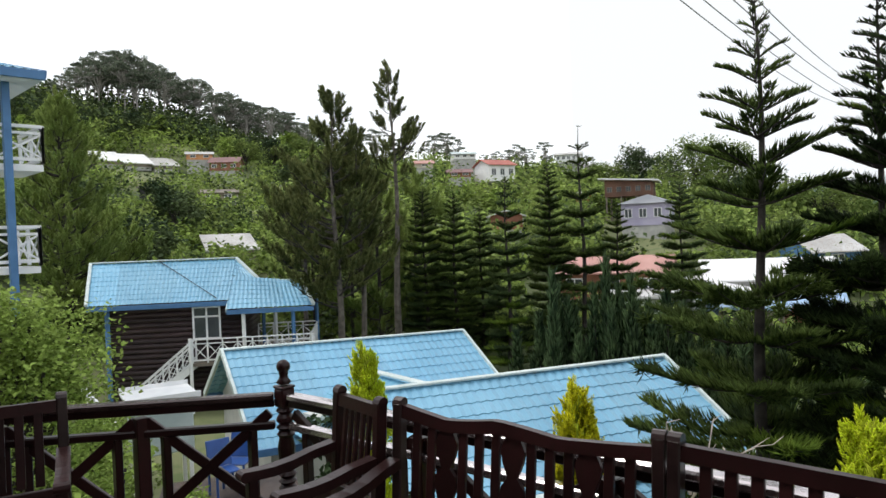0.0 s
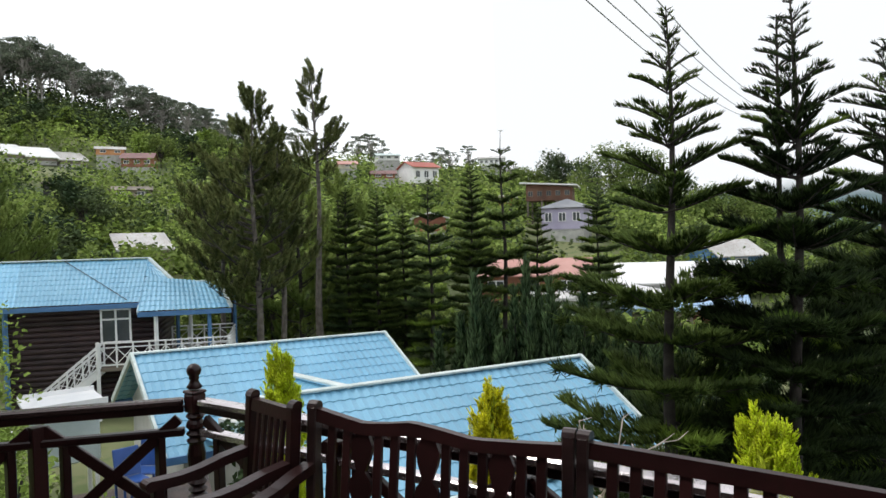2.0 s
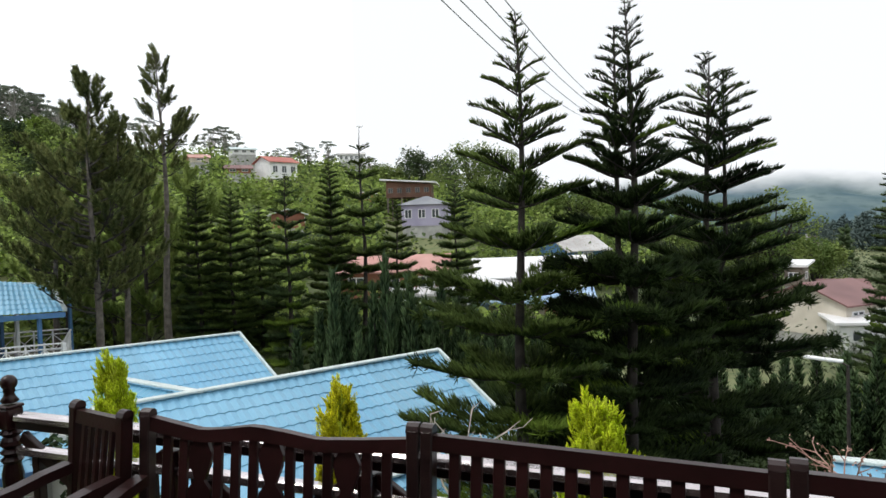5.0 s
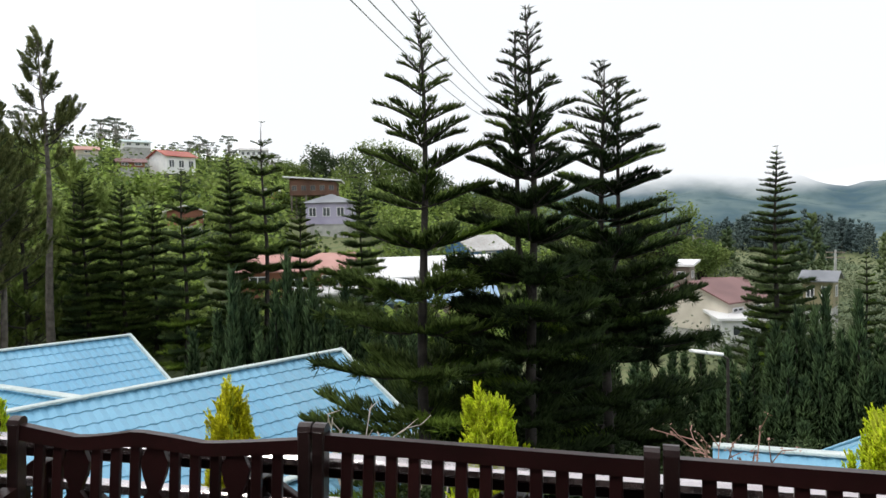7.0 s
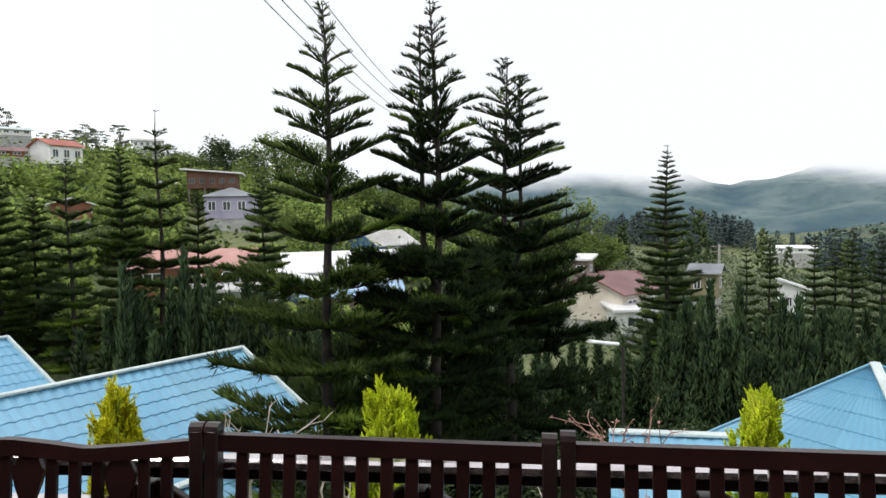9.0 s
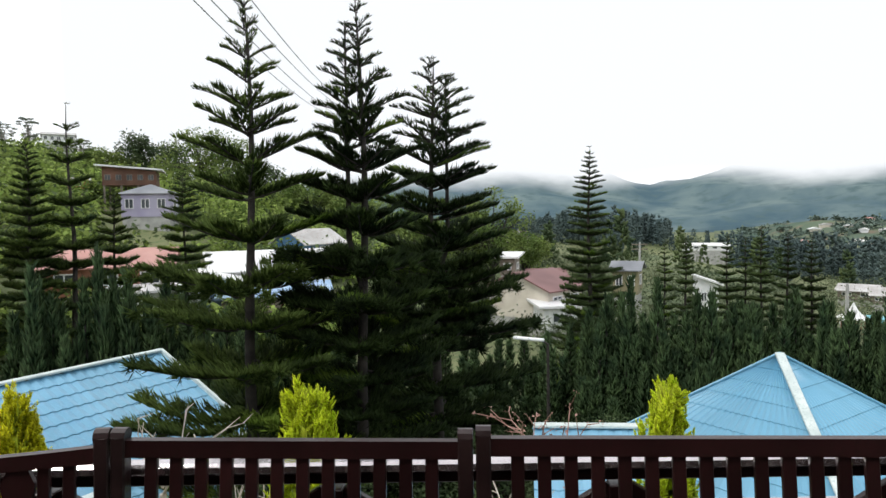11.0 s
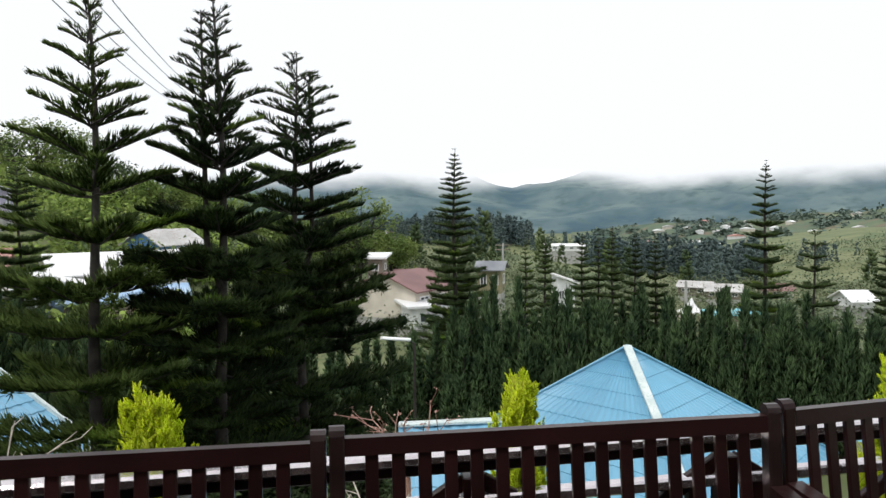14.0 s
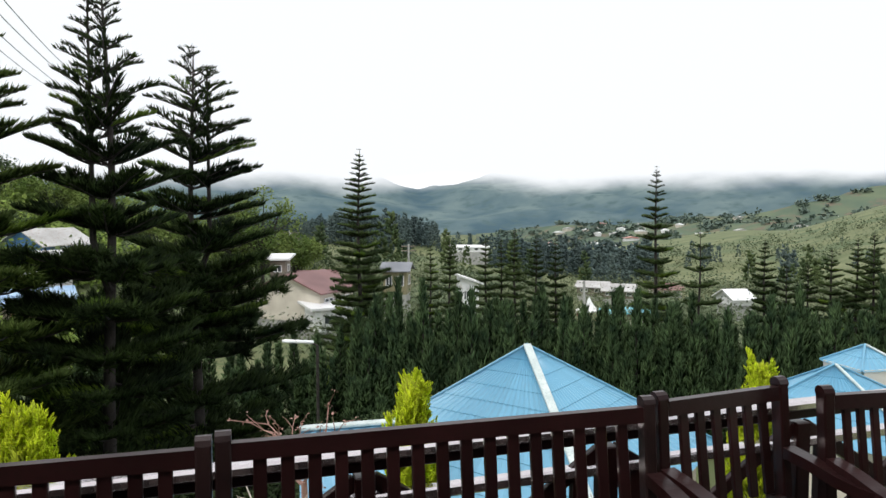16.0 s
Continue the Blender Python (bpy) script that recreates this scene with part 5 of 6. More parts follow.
def hillside_trees():
    grp = "scattered trees on the hillside"
    kinds = []
    for k, (m, flat) in enumerate((("leafdark", 0.8), ("leafmid", 0.8), ("leafdark", 1.1), ("leaf", 0.8))):
        kinds.append(broadleaf("hillside_tree", "leafy tree standing among hillside shrubs", Vector((-300 - 20 * k, -340, -5)), 6, 2.2, 540 + k, M[m], 0.36, 20, 70, flat, 0.25, group=grp))
    rng = np.random.default_rng(91)
    k = 0
    while k < 64:
        b, d = rng.uniform(46, 80), rng.uniform(46, 185)
        if any(abs(b - b0) * d * 0.01745 < w0 + 2 and d0 - back < d < d0 + 4 for b0, d0, w0, back in CLEARINGS):
            continue
        h = rng.uniform(2.6, 5.2) * (1 + d / 260)
        copy_thing(kinds[int(rng.integers(0, 4))], Matrix.Translation(on_land(b, d, -0.2)) @ Matrix.Rotation(k * 1.7, 4, "Z") @ Matrix.Diagonal((h / 6 * 1.15, h / 6 * 1.15, h / 6, 1)))
        k += 1
    for ob in kinds:
        for c in list(ob.children):
            bpy.data.objects.remove(c)
        bpy.data.objects.remove(ob)


hillside_trees()


def far_woods():
    rng = np.random.default_rng(33)
    near, far = [], []
    for k in range(900):
        b, d = (rng.uniform(-15, 1), rng.uniform(215, 300)) if k < 500 else (rng.uniform(-33, -20), rng.uniform(170, 300)) if k < 760 else (rng.uniform(-52, 0), rng.uniform(95, 330))
        top_here = float(np.interp(b, (-52, -44, -30, -20, -16, -12, -8, -3, 3), (-0.035, -0.04, -0.03, -0.03, -0.02, 0.006, 0.006, -0.005, 0.0)))
        if noise.noise((b / 2.5, d / 40, 9.3)) < -0.12 and d < 220:
            continue
        g = land(b, d)
        lim = HOME.z + top_here * d - g
        h = min(rng.uniform(4, 13), max(2.2, lim * rng.uniform(0.5, 1.0)))
        n = 70
        u = rng.random(n) ** 0.8
        az = rng.uniform(0, 6.283, n)
        r = h * rng.uniform(0.13, 0.25) * u * rng.uniform(0.4, 1, n)
        base = np.array(spot(b, d, g))
        p = base + np.stack([r * np.cos(az), r * np.sin(az), h * (1 - u)], 1)
        dd = np.stack([np.cos(az), np.sin(az), rng.uniform(0.2, 1.6, n)], 1)
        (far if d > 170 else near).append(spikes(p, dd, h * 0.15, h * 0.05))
    # the farther woods get the leaf colour with haze mixed in
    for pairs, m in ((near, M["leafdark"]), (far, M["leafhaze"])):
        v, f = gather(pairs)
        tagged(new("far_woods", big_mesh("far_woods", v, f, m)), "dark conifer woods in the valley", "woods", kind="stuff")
    out = []
    for k in range(2300):
        b, d = rng.uniform(-56, 6), rng.uniform(36, 125) if k < 1500 else rng.uniform(110, 420)
        g = land(b, d)
        size = rng.uniform(0.7, 1.5) * (1 + d / 120)
        q = np.array(spot(b, d, g + size * 0.5)) + unit(rng.normal(size=(44, 3))) * size * rng.uniform(0.3, 1, (44, 1)) * [1, 1, 0.8]
        out.append(leaves(q, 0.2 + d * 0.002, rng))
    v, f = gather(out)
    tagged(new("valley_shrubs", big_mesh("valley_shrubs", v, f, M["leafvalley"])), "green shrubs and hedges between the village houses", "shrubs", kind="stuff")

    out = []
    for k in range(1300):
        b, d = rng.uniform(-58, -20), rng.uniform(630, 1080)
        if noise.noise((b / 1.6, d / 60, 4.4)) < 0.0:
            continue
        size = rng.uniform(2.5, 6.5)
        z = ridge_height(b, d, 620, 620, FIELD_CREST, -36, 5.5)
        q = np.array(spot(b, d, z + size * 0.5)) + unit(rng.normal(size=(22, 3))) * size * rng.uniform(0.3, 0.8, (22, 1)) * [1.5, 1, 0.7]
        out.append(leaves(q, size * 0.85, rng))
    v, f = gather(out)
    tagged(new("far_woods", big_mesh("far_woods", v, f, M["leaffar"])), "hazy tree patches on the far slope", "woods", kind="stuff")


far_woods()


def dry_shrub(b, d, top, mat, seed, label, n=9, blossom=False):
    rng = np.random.default_rng(seed)
    g = -5.4
    ob = thing("dry_shrub", label, "shrub", at=Matrix.Translation(spot(b, d, g)))
    h = top - g
    twigs = Shape()
    buds = []
    twigs.tube([(0, 0, 0), (0.04, 0, h * 0.5), (0, 0.03, h - 0.62)], [0.04, 0.03, 0.02], 7)
    for k in range(n):
        az = rng.uniform(0, 6.283)
        p = np.array([0, 0.03, h - rng.uniform(0.5, 0.7)])
        d0 = unit(np.array([math.cos(az) * 0.8, math.sin(az) * 0.5, rng.uniform(0.5, 1.1)]))
        pts = [p]
        for j in range(5):
            d0 = unit(d0 + rng.normal(0, 0.22, 3))
            pts.append(pts[-1] + d0 * rng.uniform(0.07, 0.13))
            if j > 0:
                e = pts[-1] + unit(d0 + rng.normal(0, 0.7, 3)) * rng.uniform(0.06, 0.16)
                twigs.tube([pts[-1], e], [0.004, 0.0018], 4, cap=False)
                buds.append(e)
        twigs.tube(pts, np.linspace(0.008, 0.0025, len(pts)), 5, cap=False)
        buds.append(pts[-1])
    part("twig_work", twigs, mat, ob)["kind"] = "stuff"
    if blossom:
        q = np.array(buds).repeat(3, 0) + rng.normal(0, 0.012, (3 * len(buds), 3))
        v, f = leaves(q, 0.022, rng)
        part("buds", big_mesh("buds", v, f, M["twig"]), M["twig"], ob, "small reddish buds")["kind"] = "stuff"


dry_shrub(-7.0, 4.3, 0.64, M["twig"], 61, "leafless shrub with pinkish buds beyond the railing", 10, True)
dry_shrub(-3.5, 3.7, 0.36, M["paletwig"], 62, "bleached leafless shrub beyond the railing", 12)
dry_shrub(24.6, 4.3, 0.68, M["paletwig"], 63, "bleached leafless shrub beyond the railing", 6)
dry_shrub(17.0, 3.8, 0.34, M["paletwig"], 64, "bleached leafless shrub beyond the railing", 11)
dry_shrub(-32.0, 4.2, 0.25, M["paletwig"], 65, "bleached leafless shrub beyond the railing", 9)

# ---- houses ----
def crossed_rail(parent, p, q, h, bays, mat, name="balustrade", w=0.05):
    """A white balustrade with a cross in each bay, from p to q along its foot."""
    p, q = Vector(p), Vector(q)
    up = Vector((0, 0, h))
    holder = thing_part(name, parent)
    part("top_rail", Shape().beam(p + up, q + up, w * 1.4, w), mat, holder)
    part("bottom_rail", Shape().beam(p + up * 0.12, q + up * 0.12, w, w), mat, holder)
    part("middle_rail", Shape().beam(p + up * 0.82, q + up * 0.82, w * 0.8, w * 0.8), mat, holder)
    for k in range(bays + 1):
        e = p.lerp(q, k / bays)
        part("baluster_post", Shape().beam(e, e + up, w, w), mat, holder)
        if k < bays:
            f = p.lerp(q, (k + 1) / bays)
            part("cross", Shape().beam(e + up * 0.14, f + up * 0.8, w * 0.6, w * 0.6), mat, holder)
            part("cross", Shape().beam(e + up * 0.8, f + up * 0.14, w * 0.5, w * 0.6), mat, holder)
    return holder


def window_part(parent, m, w, h, fmat, panes=2, name="window", transom=True):
    """A window in the plane of m (x along the wall, -y outwards), with frame and panes."""
    ob = part(name, Shape().box(m @ pose(0, 0.02, 0), w - 0.06, 0.03, h - 0.06), M["dark"], parent)
    fr = Shape()
    t = max(0.05, 0.07 * w)
    for x in np.linspace(-w / 2, w / 2, panes + 1):
        fr.box(m @ pose(float(x), -0.03, 0), t, 0.07, h + t, 0.006)
    for z in [-h / 2, h / 2] + ([h * 0.2] if transom else []):
        fr.box(m @ pose(0, -0.032, z), w + t, 0.065, t, 0.006)
    part("frame", fr, fmat, ob)
    for k in range(panes):
        x = -w / 2 + w * (k + 0.5) / panes
        part("pane", Shape().box(m @ pose(x, -0.005, 0), w / panes - t, 0.01, h - t * 0.5), M["glass"], ob)
    return ob


def log_house():
    ob = thing("log_house", "dark log house with a blue tiled roof and white windows", "house")
    a, b = spot(70.9, 28.5, -0.42), spot(54.0, 26.7, -0.42)
    u = (b - a).normalized()
    back = Vector((-u.y, u.x, 0))
    full = (b - a).length
    z0 = -4.5

    def at(x, y, z):
        q = a + u * x + back * y
        return Vector((q.x, q.y, z))

    rot = math.degrees(math.atan2(u.y, u.x))
    split = full * 0.615
    main = thing_part("main_roof", ob)
    ridge_l, ridge_r = at(-0.75, 2.7, 1.08), at(full * 0.60, 2.7, 1.08)
    roof_slope(main, ridge_l, ridge_r, at(full * 0.612, 0, -0.42), at(0, 0, -0.42), M["roof"], 0.17, 0.34)
    roof_slope(main, ridge_r, ridge_r, at(full * 0.735, 1.55, 0.13), at(full * 0.602, 1.55, 0.45), M["roof"], 0.17, 0.34, sheets=1)
    rear = thing_part("rear_roof", ob)
    roof_slope(rear, ridge_l, ridge_r, at(full * 0.625, 5.6, -0.42), at(-0.35, 5.6, -0.42), M["roof"], 0.17, 0.36)
    cap(ob, [ridge_l + Vector((0, 0, 0.05)), ridge_r + Vector((0, 0, 0.05))], 0.2, M["flash"])
    cap(ob, [ridge_l + Vector((0, 0, 0.03)), at(0, 0, -0.38)], 0.12, M["flash"], 0.12, "barge_board")
    porch = thing_part("porch_roof", ob)
    pr_l, pr_r = at(full * 0.735, 1.55, 0.12), at(full * 0.93, 1.55, 0.12)
    roof_slope(porch, at(full * 0.602, 1.55, 0.43), pr_r, at(full, -0.5, -0.72), at(split, -0.5, -0.72), M["roof"], 0.17, 0.36)
    back_p = thing_part("porch_rear_roof", ob)
    roof_slope(back_p, pr_l, pr_r, at(full, 3.6, -0.72), at(full * 0.735, 3.6, -0.72), M["roof"], 0.17, 0.36)
    cap(ob, [pr_l + Vector((0, 0, 0.06)), pr_r + Vector((0, 0, 0.06))], 0.16, M["flash"])
    cap(ob, [ridge_r + Vector((0, 0, 0.04)), pr_l + Vector((0, 0, 0.06))], 0.14, M["flash"], 0.1, "barge_board")
    cap(ob, [pr_r + Vector((0, 0, 0.03)), at(full, -0.5, -0.68)], 0.12, M["flash"], 0.1, "barge_board")
    part("fascia", Shape().beam(at(0, 0.0, -0.53), at(split, 0.0, -0.53), 0.06, 0.17), M["barge"], ob)
    part("fascia", Shape().beam(at(split, -0.5, -0.83), at(full, -0.5, -0.83), 0.06, 0.17), M["barge"], ob)
    part("fascia", Shape().beam(at(split, -0.5, -0.77), at(full * 0.6, 1.5, 0.05), 0.06, 0.14), M["flash"], ob)
    w0, w1 = full * 0.08, full * 0.665
    walls = part("wall_core", Shape().box(pose(0, 0, 0), w1 - w0 - 0.1, 4.3, 3.95), M["log"], ob, at=Matrix.Translation(at((w0 + w1) / 2, 2.75, -2.5)) @ Matrix.Rotation(radians(rot), 4, "Z"))
    n = 19
    for k in range(n):
        z = -4.35 + 3.75 * (k + 0.5) / n
        part("log", Shape().tube([at(w0 - 0.08, 0.56, z), at(w1 + 0.08, 0.56, z)], 0.108, 8), M["log"], ob, smooth=True)
        part("log", Shape().tube([at(w1 - 0.04, 0.5, z), at(w1 - 0.04, 4.9, z)], 0.108, 8), M["log"], ob, smooth=True)
    part("corner_post", Shape().beam(at(w0 - 0.1, 0.45, z0), at(w0 - 0.1, 0.45, -0.6), 0.14, 0.14), M["barge"], ob)
    m = Matrix.Translation(at(full * 0.505, 0.43, -1.27)) @ Matrix.Rotation(radians(rot), 4, "Z")
    window_part(ob, m, 0.98, 1.2, M["white"])
    # porch floor, posts and white balustrades
    fl = -2.72
    part("porch_floor", Shape().beam(at(full * 0.46, 0.05, fl), at(full * 0.99, 0.05, fl), 1.0, 0.14), M["timber"], ob)
    part("porch_floor", Shape().beam(at(full * 0.66, 2.2, fl - 0.003), at(full * 0.99, 2.2, fl - 0.003), 3.3, 0.14), M["timber"], ob)
    for x, y, mt in ((0.685, -0.35, "white"), (0.80, 1.5, "white"), (0.905, -0.35, "barge"), (0.72, 2.9, "barge"), (0.985, 3.3, "barge"), (0.985, -0.4, "white")):
        top = -0.85 if x < 0.95 else (fl + 0.95 if y < 0 else -0.8)
        part("porch_post", Shape().beam(at(full * x, y, z0), at(full * x, y, top), 0.11, 0.11), M[mt], ob)
    crossed_rail(ob, at(full * 0.46, -0.44, fl + 0.05), at(full * 0.985, -0.44, fl + 0.05), 0.88, 8, M["white"])
    crossed_rail(ob, at(full * 0.985, -0.4, fl + 0.05), at(full * 0.985, 3.6, fl + 0.05), 0.88, 5, M["white"])
    crossed_rail(ob, at(full * 0.68, 3.6, fl + 0.05), at(full * 0.985, 3.6, fl + 0.05), 0.88, 4, M["white"])
    wire = part("roof_cable", Shape().tube([at(full * 0.22, 2.75, 1.16), at(full * 0.40, 1.35, 0.39), at(full * 0.56, 0.1, -0.32)], 0.014, 5), M["dark"])
    tagged(wire, "thin dark cable slung across the roof", "cable")
    st = thing("outdoor_stairs", "white wooden stairs leading up to the log house", "stairs")
    top, bot = at(full * 0.455, -0.1, fl), at(full * 0.21, -0.1, z0 + 0.1)
    for k in range(9):
        e = top.lerp(bot, (k + 0.7) / 9)
        part("tread", Shape().beam(e + back * 0.4, e - back * 0.4, 0.27, 0.05), M["white"], st)
    for o in (0.42, -0.42):
        d = back * o
        part("stringer", Shape().beam(top + d + Vector((0, 0, -0.1)), bot + d + Vector((0, 0, -0.1)), 0.05, 0.22), M["white"], st)
        crossed_rail(st, top + d, bot + d, 0.86, 4, M["white"])
    part("newel", Shape().beam(at(full * 0.455, -0.56, z0), at(full * 0.455, -0.56, fl + 1.0), 0.1, 0.1), M["white"], st)


log_house()


def balcony_house():
    ob = thing("balcony_house", "white and blue house with crossed balcony rails", "house")
    c = spot(73.25, 19.0, 0)
    out = (c - Vector((HOME.x, HOME.y, 0))).normalized()
    side = Vector((-out.y, out.x, 0))
    turned = Matrix.Rotation(radians(16), 3, "Z")
    side, out = turned @ side, turned @ out

    def at(x, y, z):
        q = c + side * x + out * y
        return Vector((q.x, q.y, z))

    for k, (z, top) in enumerate(((3.80, 4.68), (1.38, 2.30))):
        inset = 0.0 if k == 0 else 0.16
        part("balcony_floor", Shape().beam(at(inset, 0.9, z - 0.1), at(6, 0.9, z - 0.1), 1.8, 0.16), M["white"], ob)
        crossed_rail(ob, at(inset, 0.02, z), at(6, 0.02, z), top - z, 6, M["white"], w=0.075)
        crossed_rail(ob, at(inset, 0.02, z), at(inset, 1.8, z), top - z, 2, M["white"], w=0.075)
    for x in (0.75, 3.2, 5.8):
        part("post", Shape().beam(at(x, -0.06, -4.9), at(x, -0.06, 5.7), 0.16, 0.16), M["barge"], ob)
    part("wall", Shape().box(pose(0, 0, 0), 5.6, 5.0, 10.4), M["white"], ob, at=Matrix.Translation(at(3.7, 4.35, 0.75)) @ Matrix.Rotation(math.atan2(side.y, side.x), 4, "Z"))
    roof = thing_part("roof", ob)
    roof_slope(roof, at(0.75, 3.4, 6.95), at(6.5, 3.4, 6.95), at(6.5, -0.7, 5.86), at(0.08, -0.7, 5.86), M["roof"])
    part("fascia", Shape().beam(at(0.08, -0.7, 5.76), at(6.5, -0.7, 5.76), 0.08, 0.2), M["barge"], ob)
    part("soffit", Shape().beam(at(0.12, 0.8, 5.68), at(6.4, 0.8, 5.68), 2.9, 0.06), M["white"], ob)
    part("gable_board", Shape().beam(at(0.08, -0.7, 5.80), at(0.72, 3.4, 6.86), 0.08, 0.18), M["barge"], ob)


balcony_house()


def building(name, label, b, d, zb, w, depth, h, wall, roof, turn=0, rise=0.9, style="gable", windows=3, over=0.35, stilts=0.0, fmat=None):
    """A plain village house facing the deck: walls, windows with frames, a gable, hip or shed roof with thickness."""
    g = land(b, d)
    zb = max(zb, g + 0.15)
    ob = thing(name, label, "house", at=Matrix.Translation(spot(b, d, zb)) @ Matrix.Rotation(radians(b + turn), 4, "Z"))
    part("wall", Shape().box(pose(0, 0, h / 2), w, depth, h), wall, ob)
    foot = min(g - zb - 0.6, -0.2)
    if stilts:
        for x in np.linspace(-w / 2 + 0.15, w / 2 - 0.15, 4):
            for y in (-depth / 2 + 0.15, depth / 2 - 0.15):
                part("stilt", Shape().beam((x, y, foot), (x, y, 0.02), 0.16, 0.16), M["timber"], ob)
    else:
        part("plinth", Shape().box(pose(0, 0, foot / 2), w - 0.1, depth - 0.1, -foot), M["concrete"], ob)
    x, y, t = w / 2 + over, depth / 2 + over, 0.09
    s = Shape()
    if style == "gable":
        for sg in (-1, 1):
            vs = [(-x, 0, h + rise), (x, 0, h + rise), (x, sg * y, h - 0.1), (-x, sg * y, h - 0.1)]
            s.add(vs + [(p, q, r - t) for p, q, r in vs], [(0, 1, 2, 3), (7, 6, 5, 4), (0, 4, 5, 1), (1, 5, 6, 2), (2, 6, 7, 3), (3, 7, 4, 0)])
        part("gable_end", Shape().slab([(-depth / 2, h), (depth / 2, h), (0, h + rise - 0.12)], -w / 2 + 0.02, w / 2 - 0.02, Matrix.Rotation(radians(90), 4, "Z")), wall, ob)
    elif style == "hip":
        k = max(0.1, x - y)
        vs = [(-k, 0, h + rise), (k, 0, h + rise), (x, -y, h - 0.08), (-x, -y, h - 0.08), (x, y, h - 0.08), (-x, y, h - 0.08)]
        s.add(vs, [(0, 3, 2, 1), (0, 1, 4, 5), (1, 2, 4), (0, 5, 3), (2, 3, 5, 4)])
    elif style == "shed":
        vs = [(-x, -y, h + 0.08), (x, -y, h + 0.08), (x, y, h + rise), (-x, y, h + rise)]
        s.add(vs + [(p, q, r + t * 1.6) for p, q, r in vs], [(3, 2, 1, 0), (4, 5, 6, 7), (0, 1, 5, 4), (1, 2, 6, 5), (2, 3, 7, 6), (3, 0, 4, 7)])
    elif style == "side":
        vs = [(-x, -y, h + rise), (x, -y, h + 0.05), (x, y, h + 0.05), (-x, y, h + rise)]
        s.add(vs + [(p, q, r + t * 1.6) for p, q, r in vs], [(3, 2, 1, 0), (4, 5, 6, 7), (0, 1, 5, 4), (1, 2, 6, 5), (2, 3, 7, 6), (3, 0, 4, 7)])
        part("infill", Shape().slab([(-w / 2, h), (w / 2, h), (-w / 2, h + rise * 0.9)], -depth / 2 + 0.02, depth / 2 - 0.02), wall, ob)
    part("roof", s, roof, ob)
    for k in range(windows):
        xx = -w / 2 + w * (k + 0.5) / windows
        window_part(ob, pose(xx, -depth / 2 - 0.01, h * 0.55), min(1.0, w / windows * 0.5), h * 0.38, fmat or M["white"], 2, transom=False)
    if windows:
        window_part(ob, pose(w / 2 + 0.01, 0, h * 0.55, 0, 0, 90), min(0.9, depth * 0.3), h * 0.38, fmat or M["white"], 1, transom=False)
    return ob


building("farm_shed", "long white greenhouse roof on the hillside", 69.0, 150, 16.6, 4.9, 6, 0.5, M["timber"], M["whiteroof"], 14, 2.6, "shed", 0)
building("farm_shed", "long white greenhouse roof on the hillside", 67.0, 150, 16.7, 4.9, 6, 0.5, M["timber"], M["whiteroof"], 14, 2.6, "shed", 0)
building("farm_shed", "long white greenhouse roof on the hillside", 65.0, 150, 16.8, 4.6, 6, 0.5, M["timber"], M["zinc"], 14, 2.3, "shed", 0)
building("village_house", "small orange house on the hillside", 62.3, 150, 18.9, 5.0, 5, 1.2, M["orange"], M["zinc"], 0, 0.7, "gable", 2)
building("village_house", "red-roofed ochre house on the hillside", 60.3, 146, 16.2, 5.6, 5, 1.8, M["rust"], M["maroon"], -12, 1.2, "gable", 3)
building("farm_hut", "weathered timber hut among banana plants", 61.0, 110, 8.1, 5.3, 3, 1.4, M["timber"], M["timber"], 0, 0.5, "gable", 2)
building("farm_hut", "small dark timber hut on the slope", 66.2, 110, 7.9, 2.2, 2.2, 1.8, M["dark"], M["timber"], 0, 0.4, "shed", 0)
building("farm_shed", "open shed under a corrugated zinc roof", 60.4, 65, -0.4, 3.9, 4.2, 0.7, M["timber"], M["zinc"], 8, 1.5, "shed", 0)
building("village_house", "white house with a red roof on stilts", 38.5, 107, 9.6, 4.6, 4.4, 2.6, M["white"], M["redtile"], 32, 0.9, "gable", 3, stilts=1.0)
building("village_house", "low house with a faded red roof half hidden by trees", 44.4, 112, 12.6, 2.6, 4, 0.8, M["cream"], M["redroof"], 5, 0.6, "gable", 1)
building("village_house", "low rust-brown roofed house half hidden by trees", 41.5, 106, 10.4, 3.4, 4, 0.8, M["rust"], M["maroon"], 5, 0.6, "gable", 2)
building("village_house", "white house with a pale green metal roof on the hill", 41.1, 125, 15.2, 4.0, 4, 1.0, M["white"], M["tank"], 10, 0.5, "gable", 3)
building("village_house", "dark house with a white-edged gable behind the pines", 37.7, 62, 2.0, 3.0, 2.8, 1.3, M["rust"], M["whiteroof"], 90, 0.42, "gable", 2)
building("village_house", "rust-brown timber house with a white-edged sloping roof", 27.6, 75, 5.0, 4.8, 4.0, 1.35, M["brownboard"], M["whiteroof"], -6, 0.5, "side", 5, over=0.6, stilts=1.0, fmat=M["timber"])
building("village_house", "lilac house with a grey hipped roof", 26.3, 67, 1.9, 4.0, 3.8, 2.1, M["lilac"], M["slate"], -14, 0.8, "hip", 3)
building("village_house", "orange-walled house among trees", 31.35, 82, 4.9, 2.2, 3.0, 1.0, M["orange"], M["zinc"], 0, 0.3, "gable", 1)
building("village_house", "long white house on the skyline", 32.4, 140, 15.2, 5.0, 4, 1.6, M["white"], M["zinc"], 0, 0.5, "gable", 5)
building("village_house", "house with a faded red roof and dark red wall", 29.0, 45, -2.6, 6.6, 4.5, 1.75, M["rust"], M["redroof"], -8, 0.85, "gable", 3)
